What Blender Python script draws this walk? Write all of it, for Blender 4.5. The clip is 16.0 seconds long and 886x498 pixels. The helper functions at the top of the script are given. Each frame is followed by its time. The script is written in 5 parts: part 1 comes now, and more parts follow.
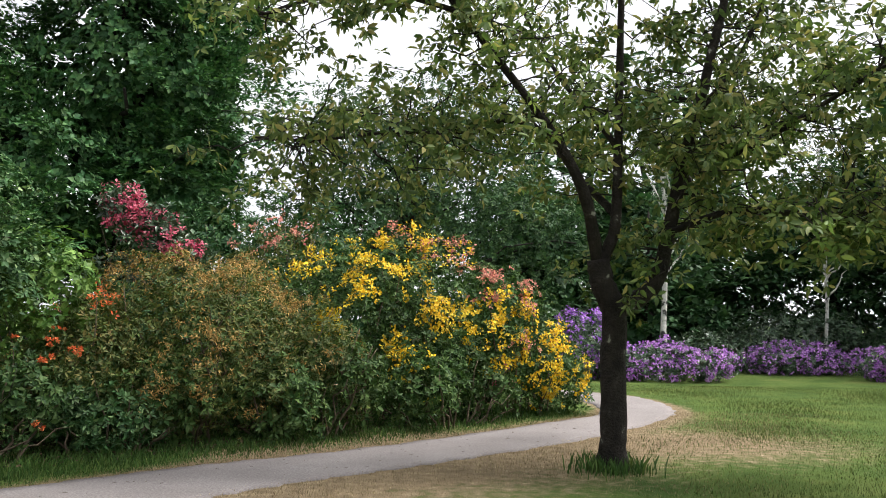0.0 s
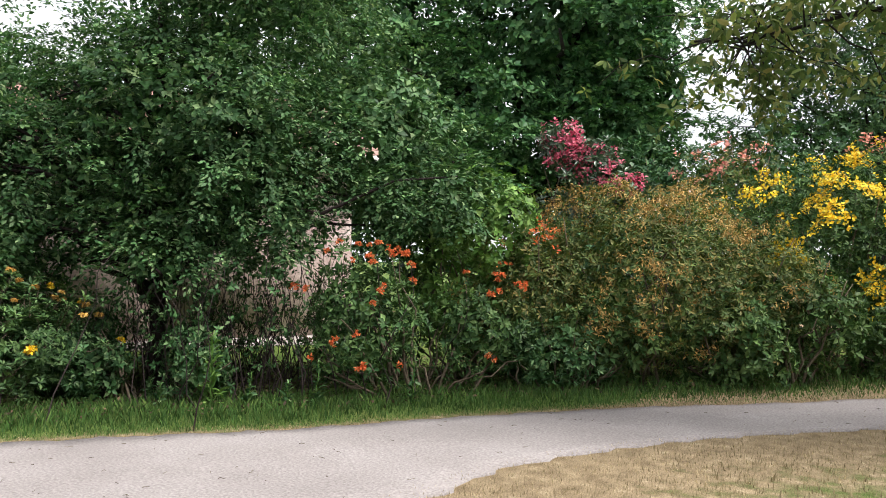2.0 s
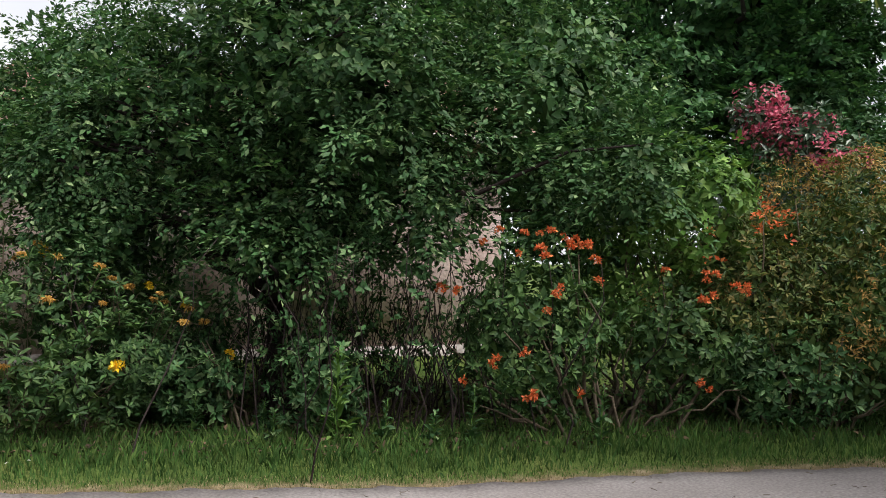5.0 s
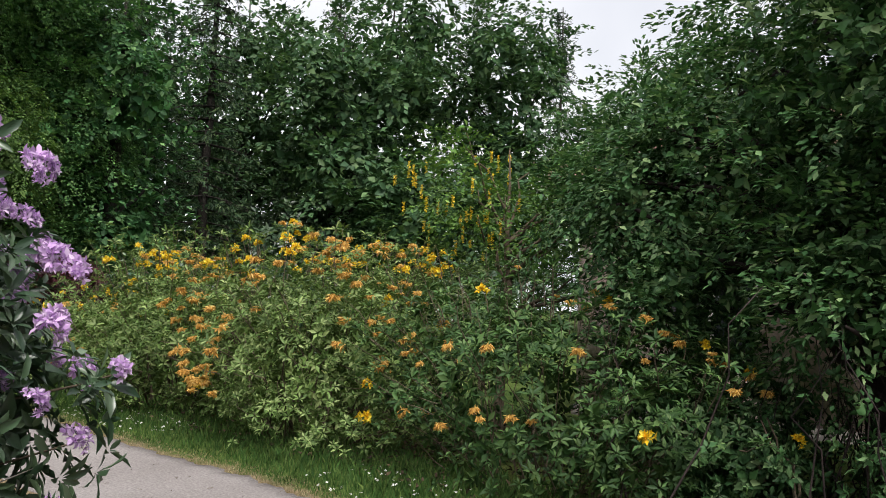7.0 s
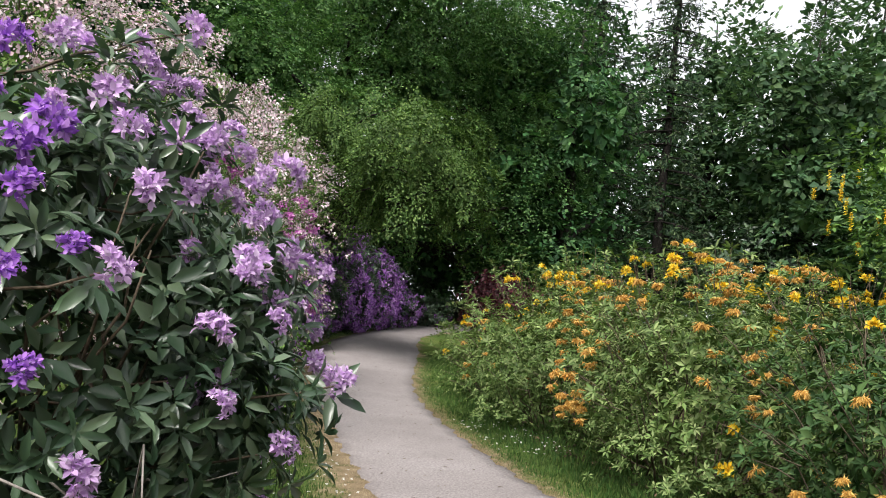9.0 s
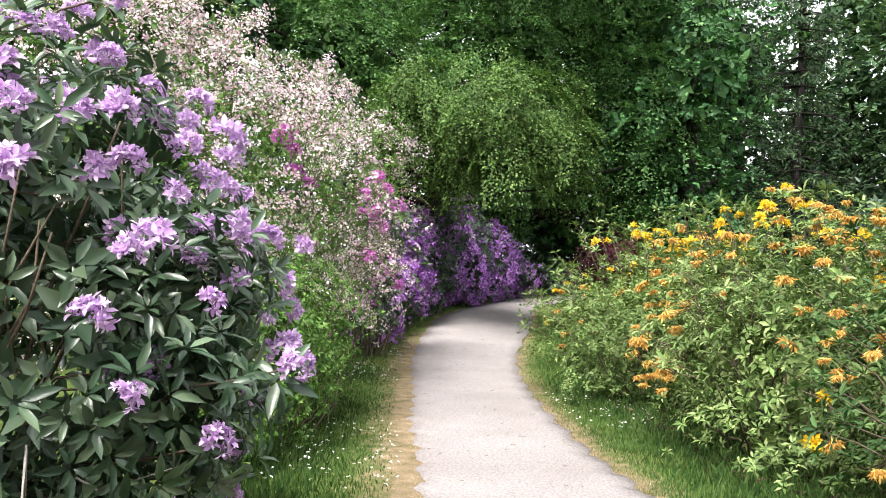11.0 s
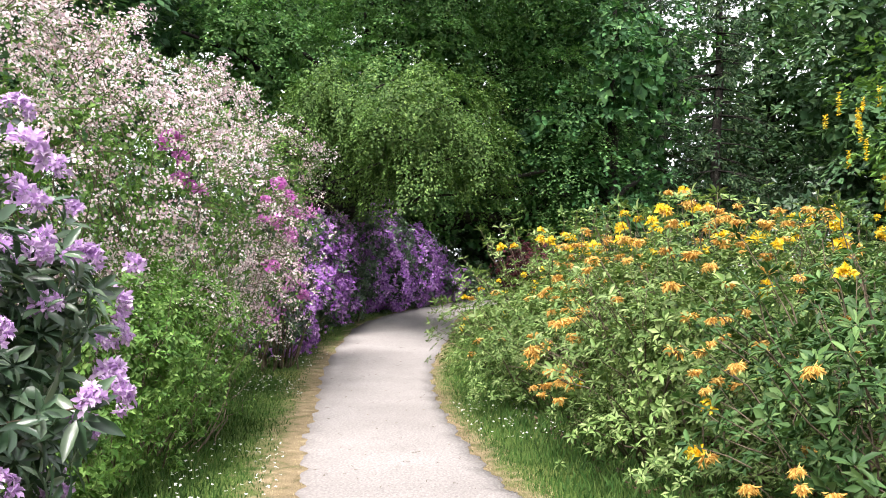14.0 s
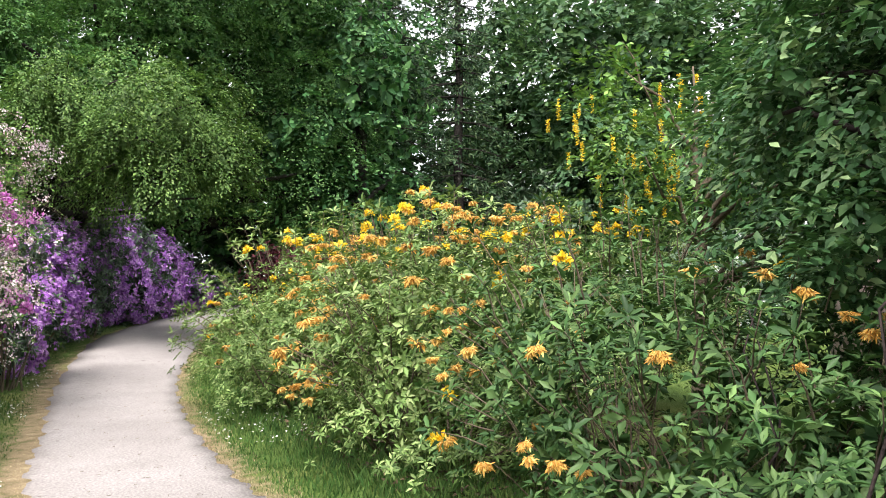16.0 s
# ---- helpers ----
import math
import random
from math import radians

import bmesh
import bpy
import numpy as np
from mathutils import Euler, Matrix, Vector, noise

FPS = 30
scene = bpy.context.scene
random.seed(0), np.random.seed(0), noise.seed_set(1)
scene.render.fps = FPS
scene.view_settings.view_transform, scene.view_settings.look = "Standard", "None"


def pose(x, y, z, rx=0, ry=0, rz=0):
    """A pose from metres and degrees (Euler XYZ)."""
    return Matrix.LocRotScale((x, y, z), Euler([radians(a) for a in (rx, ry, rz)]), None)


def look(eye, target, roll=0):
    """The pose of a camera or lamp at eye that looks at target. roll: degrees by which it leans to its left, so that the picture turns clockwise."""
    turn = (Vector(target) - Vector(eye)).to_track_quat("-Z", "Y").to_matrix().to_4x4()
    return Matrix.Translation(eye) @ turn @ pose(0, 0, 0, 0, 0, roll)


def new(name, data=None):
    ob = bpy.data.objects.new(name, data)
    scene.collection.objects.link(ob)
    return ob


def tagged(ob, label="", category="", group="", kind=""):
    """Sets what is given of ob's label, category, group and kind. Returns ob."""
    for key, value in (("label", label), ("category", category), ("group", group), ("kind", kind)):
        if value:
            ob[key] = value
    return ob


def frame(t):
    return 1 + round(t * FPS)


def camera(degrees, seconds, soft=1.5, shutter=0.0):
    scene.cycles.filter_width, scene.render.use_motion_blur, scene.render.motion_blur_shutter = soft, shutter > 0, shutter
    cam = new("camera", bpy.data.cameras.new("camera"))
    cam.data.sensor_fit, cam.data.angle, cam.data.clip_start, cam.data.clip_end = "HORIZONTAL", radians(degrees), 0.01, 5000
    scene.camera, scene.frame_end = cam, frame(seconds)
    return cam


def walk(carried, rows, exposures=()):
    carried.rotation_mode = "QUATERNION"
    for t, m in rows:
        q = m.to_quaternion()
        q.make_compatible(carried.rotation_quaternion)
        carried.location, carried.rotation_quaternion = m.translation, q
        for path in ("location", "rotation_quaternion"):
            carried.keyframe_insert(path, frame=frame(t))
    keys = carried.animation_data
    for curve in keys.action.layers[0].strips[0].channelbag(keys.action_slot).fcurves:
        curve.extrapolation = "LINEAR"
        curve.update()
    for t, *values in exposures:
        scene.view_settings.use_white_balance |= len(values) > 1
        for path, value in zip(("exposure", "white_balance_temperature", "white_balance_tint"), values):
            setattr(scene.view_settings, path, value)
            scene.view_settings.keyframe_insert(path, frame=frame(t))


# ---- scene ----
cam = camera(56.1, 16.0, soft=1.0)
PATH = [
    (0, (0.246, 0.433, 1.512), (0.156, 2.424, 1.682), 0.7),
    (0.5, (0.223, 0.588, 1.472), (-0.123, 2.55, 1.647), -0.6),
    (1, (0.245, 0.82, 1.407), (-0.43, 2.697, 1.55), 0.0),
    (1.5, (0.171, 1.016, 1.395), (-0.778, 2.776, 1.462), 0.4),
    (2, (0.025, 1.235, 1.398), (-1.051, 2.921, 1.428), -0.3),
    (2.5, (-0.129, 1.468, 1.353), (-1.271, 3.11, 1.363), -0.4),
    (3, (-0.271, 1.701, 1.335), (-1.432, 3.329, 1.336), -0.2),
    (3.2, (-0.39, 1.798, 1.325), (-1.553, 3.425, 1.326), -0.3),
    (5.3, (-1.532, 2.845, 1.34), (-2.955, 4.249, 1.399), -0.2),
    (5.5, (-1.582, 2.967, 1.343), (-3.145, 4.21, 1.457), 0.4),
    (5.8, (-1.674, 3.181, 1.332), (-3.407, 4.169, 1.466), 1.8),
    (6, (-1.75, 3.322, 1.325), (-3.569, 4.145, 1.45), 2.1),
    (6.5, (-1.988, 3.642, 1.317), (-3.919, 4.148, 1.454), 1.5),
    (6.8, (-2.087, 3.8, 1.31), (-4.062, 4.082, 1.453), 1.7),
    (7, (-2.174, 3.945, 1.315), (-4.163, 4.089, 1.47), 2.3),
    (7.5, (-2.356, 4.212, 1.323), (-4.343, 4.046, 1.486), 3.7),
    (8, (-2.618, 4.41, 1.347), (-4.573, 4.025, 1.518), 4.2),
    (8.5, (-2.808, 4.6, 1.342), (-4.671, 3.89, 1.505), 5.1),
    (9, (-2.983, 4.79, 1.354), (-4.737, 3.839, 1.497), 5.7),
    (9.5, (-3.195, 4.905, 1.344), (-4.875, 3.827, 1.475), 5.5),
    (9.7, (-3.281, 4.948, 1.362), (-4.933, 3.829, 1.499), 5.4),
    (11.8, (-3.978, 5.235, 1.409), (-5.53, 3.973, 1.427), 1.0),
    (12, (-4.029, 5.252, 1.424), (-5.579, 3.989, 1.441), 0.8),
    (12.5, (-4.1, 5.288, 1.441), (-5.647, 4.021, 1.461), 0.9),
    (13, (-4.122, 5.313, 1.452), (-5.667, 4.044, 1.488), 1.4),
    (13.5, (-4.151, 5.315, 1.455), (-5.747, 4.112, 1.51), 1.5),
    (14, (-4.173, 5.322, 1.452), (-5.835, 4.212, 1.517), 1.3),
    (14.5, (-4.182, 5.325, 1.447), (-5.904, 4.311, 1.516), 1.0),
    (15, (-4.211, 5.346, 1.445), (-6.017, 4.488, 1.517), 0.2),
    (15.5, (-4.212, 5.369, 1.437), (-6.079, 4.654, 1.51), -0.4),
    (16, (-4.21, 5.382, 1.404), (-6.122, 4.801, 1.484), -0.8),
]
EXPOSURES = [(0.0, 0.45, 6500, 13), (3.2, 0.72, 6500, 13), (5.3, 0.05, 6500, 13), (7.5, 0.05, 6500, 13), (8.5, 0.15, 6500, 14), (9.2, 0.38, 6500, 14), (9.7, 0.64, 6500, 14), (11.8, 1.26, 6500, 13), (14.0, 1.18, 6500, 13), (16.0, 1.1, 6500, 13)]
walk(cam, [(t, look(eye, target, roll)) for t, eye, target, roll in PATH], EXPOSURES)

# ---- light: bright overcast sky with a veiled sun ----
world = bpy.data.worlds.new("sky")
scene.world = world
world.use_nodes = True
wn = world.node_tree
wn.nodes.clear()
w_out = wn.nodes.new("ShaderNodeOutputWorld")
w_sky = wn.nodes.new("ShaderNodeTexSky")
w_sky.sky_type = "NISHITA"
w_sky.sun_disc = False
w_sky.sun_elevation = radians(56.6)
w_sky.sun_rotation = radians(85.6)
w_sky.dust_density = 4.0
w_bg = wn.nodes.new("ShaderNodeBackground")
w_bg.inputs["Strength"].default_value = 0.10
w_cl = wn.nodes.new("ShaderNodeBackground")
w_cl.inputs["Color"].default_value = (0.93, 0.96, 1.0, 1)
w_cl.inputs["Strength"].default_value = 1.05
w_noise = wn.nodes.new("ShaderNodeTexNoise")
w_noise.inputs["Scale"].default_value = 2.2
w_noise.inputs["Detail"].default_value = 4
w_ramp = wn.nodes.new("ShaderNodeMapRange")
w_ramp.inputs["From Min"].default_value = 0.30
w_ramp.inputs["From Max"].default_value = 0.55
w_ramp.inputs["To Min"].default_value = 0.55
w_ramp.inputs["To Max"].default_value = 1.0
w_mix = wn.nodes.new("ShaderNodeMixShader")
wn.links.new(w_sky.outputs[0], w_bg.inputs["Color"])
wn.links.new(w_noise.outputs["Fac"], w_ramp.inputs["Value"])
wn.links.new(w_ramp.outputs[0], w_mix.inputs[0])
wn.links.new(w_bg.outputs[0], w_mix.inputs[1])
wn.links.new(w_cl.outputs[0], w_mix.inputs[2])
wn.links.new(w_mix.outputs[0], w_out.inputs["Surface"])

sun = new("sun", bpy.data.lights.new("sun", "SUN"))
sun.data.energy = 5.0
sun.data.angle = radians(24)
sun.data.color = (1.0, 0.97, 0.93)
sun.matrix_world = look((10.5, 0.8, 16), (0, 0, 0))


# ---- materials ----
def nodes_of(name):
    m = bpy.data.materials.new(name)
    m.use_nodes = True
    nt = m.node_tree
    return m, nt, nt.nodes["Principled BSDF"], nt.nodes["Material Output"]


def ramp_node(nt, fac, stops):
    r = nt.nodes.new("ShaderNodeValToRGB")
    el = r.color_ramp.elements
    while len(el) < len(stops):
        el.new(0.5)
    for e, (p, c) in zip(el, stops):
        e.position, e.color = p, (*c, 1)
    nt.links.new(fac, r.inputs[0])
    return r.outputs[0]


def noise_node(nt, scale, detail=3, coord=None):
    n = nt.nodes.new("ShaderNodeTexNoise")
    n.inputs["Scale"].default_value = scale
    n.inputs["Detail"].default_value = detail
    if coord is None:
        coord = nt.nodes.new("ShaderNodeTexCoord").outputs["Object"]
    nt.links.new(coord, n.inputs["Vector"])
    return n.outputs["Fac"]


def mix_node(nt, fac, a, b, mode="MIX"):
    n = nt.nodes.new("ShaderNodeMix")
    n.data_type, n.blend_type = "RGBA", mode
    if isinstance(fac, (int, float)):
        n.inputs[0].default_value = fac
    else:
        nt.links.new(fac, n.inputs[0])
    for sock, v in ((n.inputs[6], a), (n.inputs[7], b)):
        if isinstance(v, tuple):
            sock.default_value = (*v, 1)
        else:
            nt.links.new(v, sock)
    return n.outputs[2]


def leaf_mat(name, stops, rough=0.52, see=0.22, patch=0.6, spec=0.18):
    """A thin leaf or petal: each piece has its own tone, patches of growth differ, and light comes through."""
    m, nt, bsdf, out = nodes_of(name)
    geo = nt.nodes.new("ShaderNodeNewGeometry")
    col = ramp_node(nt, geo.outputs["Random Per Island"], stops)
    own = nt.nodes.new("ShaderNodeMath")
    own.operation = "FRACT"
    mul = nt.nodes.new("ShaderNodeMath")
    mul.operation = "MULTIPLY"
    mul.inputs[1].default_value = 37.0
    nt.links.new(geo.outputs["Random Per Island"], mul.inputs[0])
    nt.links.new(mul.outputs[0], own.inputs[0])
    col = mix_node(nt, 1.0, col, ramp_node(nt, own.outputs[0], [(0, (0.7, 0.7, 0.7)), (0.7, (1.0, 1.0, 1.0)), (1, (1.4, 1.4, 1.35))]), "MULTIPLY")
    tone = ramp_node(nt, noise_node(nt, 1.7, 3), [(0.3, (1 - patch * 0.55,) * 3), (0.7, (1 + patch * 0.3,) * 3)])
    col = mix_node(nt, 1.0, col, tone, "MULTIPLY")
    nt.links.new(col, bsdf.inputs["Base Color"])
    bsdf.inputs["Roughness"].default_value = rough
    bsdf.inputs["Specular IOR Level"].default_value = spec
    tr = nt.nodes.new("ShaderNodeBsdfTranslucent")
    warm = mix_node(nt, 1.0, col, (1.0, 1.05, 0.7) if stops[0][1][1] > stops[0][1][0] else (1, 1, 1), "MULTIPLY")
    nt.links.new(warm, tr.inputs["Color"])
    mx = nt.nodes.new("ShaderNodeMixShader")
    mx.inputs[0].default_value = see
    nt.links.new(bsdf.outputs[0], mx.inputs[1])
    nt.links.new(tr.outputs[0], mx.inputs[2])
    nt.links.new(mx.outputs[0], out.inputs["Surface"])
    return m


def rough_mat(name, stops, scale, rough=0.9, bump=0.3, fine=60, spec=0.2):
    m, nt, bsdf, out = nodes_of(name)
    big = noise_node(nt, scale, 4)
    col = ramp_node(nt, big, stops)
    small = noise_node(nt, fine, 3)
    col = mix_node(nt, 1.0, col, ramp_node(nt, small, [(0.3, (0.72, 0.72, 0.72)), (0.7, (1.2, 1.2, 1.2))]), "MULTIPLY")
    nt.links.new(col, bsdf.inputs["Base Color"])
    bsdf.inputs["Roughness"].default_value = rough
    bsdf.inputs["Specular IOR Level"].default_value = spec
    b = nt.nodes.new("ShaderNodeBump")
    b.inputs["Strength"].default_value = bump
    b.inputs["Distance"].default_value = 0.02
    nt.links.new(small, b.inputs["Height"])
    nt.links.new(b.outputs[0], bsdf.inputs["Normal"])
    return m


G = {}
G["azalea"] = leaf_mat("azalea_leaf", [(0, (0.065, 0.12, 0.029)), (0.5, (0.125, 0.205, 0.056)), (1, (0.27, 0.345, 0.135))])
G["mid_azalea"] = leaf_mat("mid_azalea_leaf", [(0, (0.026, 0.066, 0.018)), (0.5, (0.054, 0.115, 0.031)), (1, (0.13, 0.205, 0.066))])
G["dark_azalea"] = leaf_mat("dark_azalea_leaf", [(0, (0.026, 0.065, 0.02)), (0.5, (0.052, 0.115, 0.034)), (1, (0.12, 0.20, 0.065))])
G["brown_azalea"] = leaf_mat("brown_azalea_leaf", [(0, (0.042, 0.078, 0.02)), (0.5, (0.085, 0.13, 0.033)), (0.8, (0.15, 0.165, 0.048)), (1, (0.23, 0.185, 0.062))])
G["apple"] = leaf_mat("apple_leaf", [(0, (0.03, 0.082, 0.03)), (0.6, (0.064, 0.15, 0.052)), (0.9, (0.14, 0.24, 0.10)), (1, (0.26, 0.37, 0.17))])
G["fork"] = leaf_mat("walnut_leaf", [(0, (0.065, 0.115, 0.035)), (0.5, (0.13, 0.195, 0.058)), (0.85, (0.24, 0.285, 0.095)), (1, (0.37, 0.33, 0.12))], see=0.36)
G["oak"] = leaf_mat("oak_leaf", [(0, (0.03, 0.092, 0.034)), (0.6, (0.062, 0.165, 0.056)), (1, (0.14, 0.27, 0.095))], see=0.18)
G["beech"] = leaf_mat("beech_leaf", [(0, (0.042, 0.115, 0.032)), (0.6, (0.08, 0.185, 0.05)), (1, (0.17, 0.30, 0.095))], see=0.28)
G["dark"] = leaf_mat("dark_wood_leaf", [(0, (0.022, 0.064, 0.026)), (0.6, (0.042, 0.108, 0.042)), (1, (0.09, 0.175, 0.066))])
G["far"] = leaf_mat("far_leaf", [(0, (0.04, 0.092, 0.042)), (0.6, (0.068, 0.142, 0.058)), (1, (0.12, 0.20, 0.08))])
G["conifer"] = leaf_mat("conifer_needle", [(0, (0.02, 0.05, 0.024)), (0.6, (0.04, 0.08, 0.034)), (1, (0.085, 0.13, 0.055))], see=0.1)
G["rhodo"] = leaf_mat("rhododendron_leaf", [(0, (0.032, 0.07, 0.036)), (0.6, (0.062, 0.115, 0.058)), (1, (0.13, 0.19, 0.105))], rough=0.33, see=0.12, spec=0.5)
G["weeping"] = leaf_mat("weeping_beech_leaf", [(0, (0.048, 0.105, 0.024)), (0.6, (0.09, 0.175, 0.04)), (1, (0.19, 0.29, 0.08))])
G["light"] = leaf_mat("light_shrub_leaf", [(0, (0.06, 0.145, 0.028)), (0.6, (0.11, 0.22, 0.045)), (1, (0.20, 0.32, 0.085))])
G["red"] = leaf_mat("barberry_leaf", [(0, (0.035, 0.012, 0.016)), (0.6, (0.07, 0.02, 0.028)), (1, (0.14, 0.04, 0.045))])
G["grass"] = leaf_mat("grass_blade", [(0, (0.034, 0.085, 0.02)), (0.6, (0.06, 0.125, 0.03)), (1, (0.12, 0.18, 0.048))], rough=0.6)
G["lawn"] = leaf_mat("lawn_blade", [(0, (0.06, 0.10, 0.025)), (0.6, (0.10, 0.145, 0.038)), (1, (0.18, 0.19, 0.072))], rough=0.6)
G["straw"] = leaf_mat("dry_grass_blade", [(0, (0.20, 0.16, 0.085)), (0.6, (0.31, 0.25, 0.14)), (1, (0.44, 0.37, 0.23))], rough=0.7)
F = {}
F["mauve"] = leaf_mat("mauve_petal", [(0, (0.58, 0.34, 0.70)), (0.5, (0.72, 0.49, 0.80)), (1, (0.90, 0.76, 0.92))], see=0.4, patch=0.4)
F["violet"] = leaf_mat("violet_petal", [(0, (0.27, 0.09, 0.52)), (0.5, (0.44, 0.19, 0.68)), (1, (0.66, 0.40, 0.82))], see=0.35, patch=0.4)
F["purple"] = leaf_mat("purple_petal", [(0, (0.32, 0.10, 0.48)), (0.5, (0.48, 0.22, 0.62)), (1, (0.68, 0.44, 0.76))], see=0.4, patch=0.3)
F["magenta"] = leaf_mat("magenta_petal", [(0, (0.55, 0.11, 0.50)), (0.5, (0.74, 0.26, 0.67)), (1, (0.88, 0.50, 0.80))], see=0.35, patch=0.3)
F["pale"] = leaf_mat("pale_pink_petal", [(0, (0.56, 0.36, 0.42)), (0.45, (0.76, 0.60, 0.64)), (1, (0.93, 0.88, 0.89))], see=0.35, patch=0.4)
F["yellow"] = leaf_mat("yellow_petal", [(0, (0.80, 0.46, 0.02)), (0.5, (0.90, 0.64, 0.03)), (1, (0.94, 0.80, 0.12))], see=0.35, patch=0.3)
F["faded"] = leaf_mat("faded_orange_petal", [(0, (0.48, 0.22, 0.045)), (0.5, (0.68, 0.40, 0.09)), (1, (0.84, 0.60, 0.20))], see=0.3, patch=0.4)
F["orange"] = leaf_mat("orange_petal", [(0, (0.55, 0.09, 0.03)), (0.5, (0.74, 0.18, 0.06)), (1, (0.82, 0.32, 0.12))], see=0.35, patch=0.3)
F["pink"] = leaf_mat("pink_petal", [(0, (0.42, 0.05, 0.10)), (0.5, (0.62, 0.12, 0.20)), (1, (0.75, 0.30, 0.34))], see=0.35, patch=0.3)
F["salmon"] = leaf_mat("salmon_petal", [(0, (0.50, 0.14, 0.12)), (0.5, (0.66, 0.28, 0.22)), (1, (0.80, 0.45, 0.30))], see=0.35, patch=0.3)
F["brown"] = leaf_mat("withered_petal", [(0, (0.26, 0.14, 0.038)), (0.5, (0.42, 0.26, 0.075)), (1, (0.55, 0.40, 0.15))], see=0.25, patch=0.4)
F["white"] = leaf_mat("white_petal", [(0, (0.7, 0.7, 0.66)), (1, (0.85, 0.85, 0.82))], see=0.3, patch=0.1)
BARE = rough_mat("dark_stem_bark", [(0.3, (0.014, 0.010, 0.010)), (0.7, (0.05, 0.036, 0.034))], 6, bump=0.4)
BARK = rough_mat("dark_bark", [(0.3, (0.012, 0.010, 0.009)), (0.6, (0.028, 0.024, 0.02)), (0.66, (0.045, 0.042, 0.035)), (0.70, (0.24, 0.24, 0.2))], 6, bump=0.9, fine=40)
TWIG = rough_mat("twig_bark", [(0.3, (0.06, 0.045, 0.03)), (0.7, (0.15, 0.12, 0.085))], 5, bump=0.4)
BIRCH = rough_mat("birch_bark", [(0.36, (0.05, 0.05, 0.045)), (0.44, (0.55, 0.54, 0.5)), (0.8, (0.72, 0.71, 0.67))], 5, bump=0.4)


# ---- builders ----
def ground_z(x, y):
    """Level lawn that rises gently along the path towards the beech."""
    s = -0.82 * (np.asarray(x, float) + 4.1) - 0.57 * (np.asarray(y, float) - 5.3)
    q = np.clip(s - 11, 0, 28)
    return 0.07 * q * q / (q + 2.0)


class Bag:
    """Collects triangles for one mesh."""

    def __init__(self):
        self.v, self.f, self.n = [], [], 0

    def add(self, verts, faces):
        verts = np.asarray(verts, np.float32).reshape(-1, 3)
        self.v.append(verts)
        self.f.append(np.asarray(faces, np.int32).reshape(-1, 3) + self.n)
        self.n += len(verts)

    def mesh(self, name, material, smooth=False):
        me = bpy.data.meshes.new(name)
        v, f = np.concatenate(self.v), np.concatenate(self.f)
        me.vertices.add(len(v))
        me.vertices.foreach_set("co", v.ravel())
        me.loops.add(f.size)
        me.loops.foreach_set("vertex_index", f.ravel())
        me.polygons.add(len(f))
        me.polygons.foreach_set("loop_start", np.arange(0, f.size, 3, dtype=np.int32))
        if smooth:
            me.polygons.foreach_set("use_smooth", np.ones(len(f), bool))
        me.update(calc_edges=True)
        me.materials.append(material)
        return me


def unit(a):
    return a / np.maximum(np.linalg.norm(a, axis=-1, keepdims=True), 1e-9)


def shell(rng, blobs, per_m2, thick=0.3, lump=0.14, low=None, face=None, sub=0.0, gap=0.0):
    """Points and outward directions on a lumpy crown made of overlapping clumps."""
    P, N = [], []
    for i, (cx, cy, cz, rx, ry, rz) in enumerate(blobs):
        r = np.array([rx, ry, rz])
        area = 4 * math.pi * (((rx * ry) ** 1.6 + (rx * rz) ** 1.6 + (ry * rz) ** 1.6) / 3) ** (1 / 1.6)
        n = max(4, int(area * per_m2))
        u = unit(rng.normal(size=(n, 3)))
        fac = np.zeros(n)
        for k, amp in ((4, 1.0), (8, 0.7), (15, 0.5)):
            for _ in range(2):
                fac += amp * 0.5 * np.sin(u @ (rng.normal(size=3) * k) + rng.uniform(0, 6.28))
        fac = (1 + lump * fac) * (1 - thick * rng.random(n) ** 1.6)
        nrm = unit(u / r)
        bare = np.zeros(n, bool)
        if sub:
            m = max(8, int(area / (sub * sub * 2.4)))
            cen = unit(rng.normal(size=(m, 3))) * r
            size = sub * (0.7 + 0.6 * rng.random(m))
            q = u * r
            near_i, near_d = np.zeros(n, int), np.zeros(n)
            for a in range(0, n, 6000):
                d = np.sqrt(np.maximum((q[a:a + 6000] ** 2).sum(1)[:, None] + (cen ** 2).sum(1) - 2 * q[a:a + 6000] @ cen.T, 0)) / size
                near_i[a:a + 6000] = d.argmin(1)
                near_d[a:a + 6000] = d.min(1)
            fac = fac * (1.04 - np.minimum(near_d, 1.4) ** 2 * 0.6 * sub / r.mean())
            nrm = unit(nrm + (q - cen[near_i]) / sub * 0.6)
            bare = rng.random(n) < gap * np.clip((near_d - 0.72) / 0.25, 0, 1)
        p = np.array([cx, cy, cz]) + u * r * fac[:, None]
        keep = ~bare
        for j, (bx, by, bz, sx, sy, sz) in enumerate(blobs):
            if j != i:
                d = np.linalg.norm((p - [bx, by, bz]) / [sx, sy, sz], axis=1)
                keep &= d > 0.97 - thick
        keep &= p[:, 2] > (ground_z(p[:, 0], p[:, 1]) + (0.06 if low is None else low))
        if face is not None:
            keep &= unit(u / r) @ np.array(face) > -0.3
        P.append(p[keep])
        N.append(nrm[keep])
    return np.concatenate(P), np.concatenate(N)


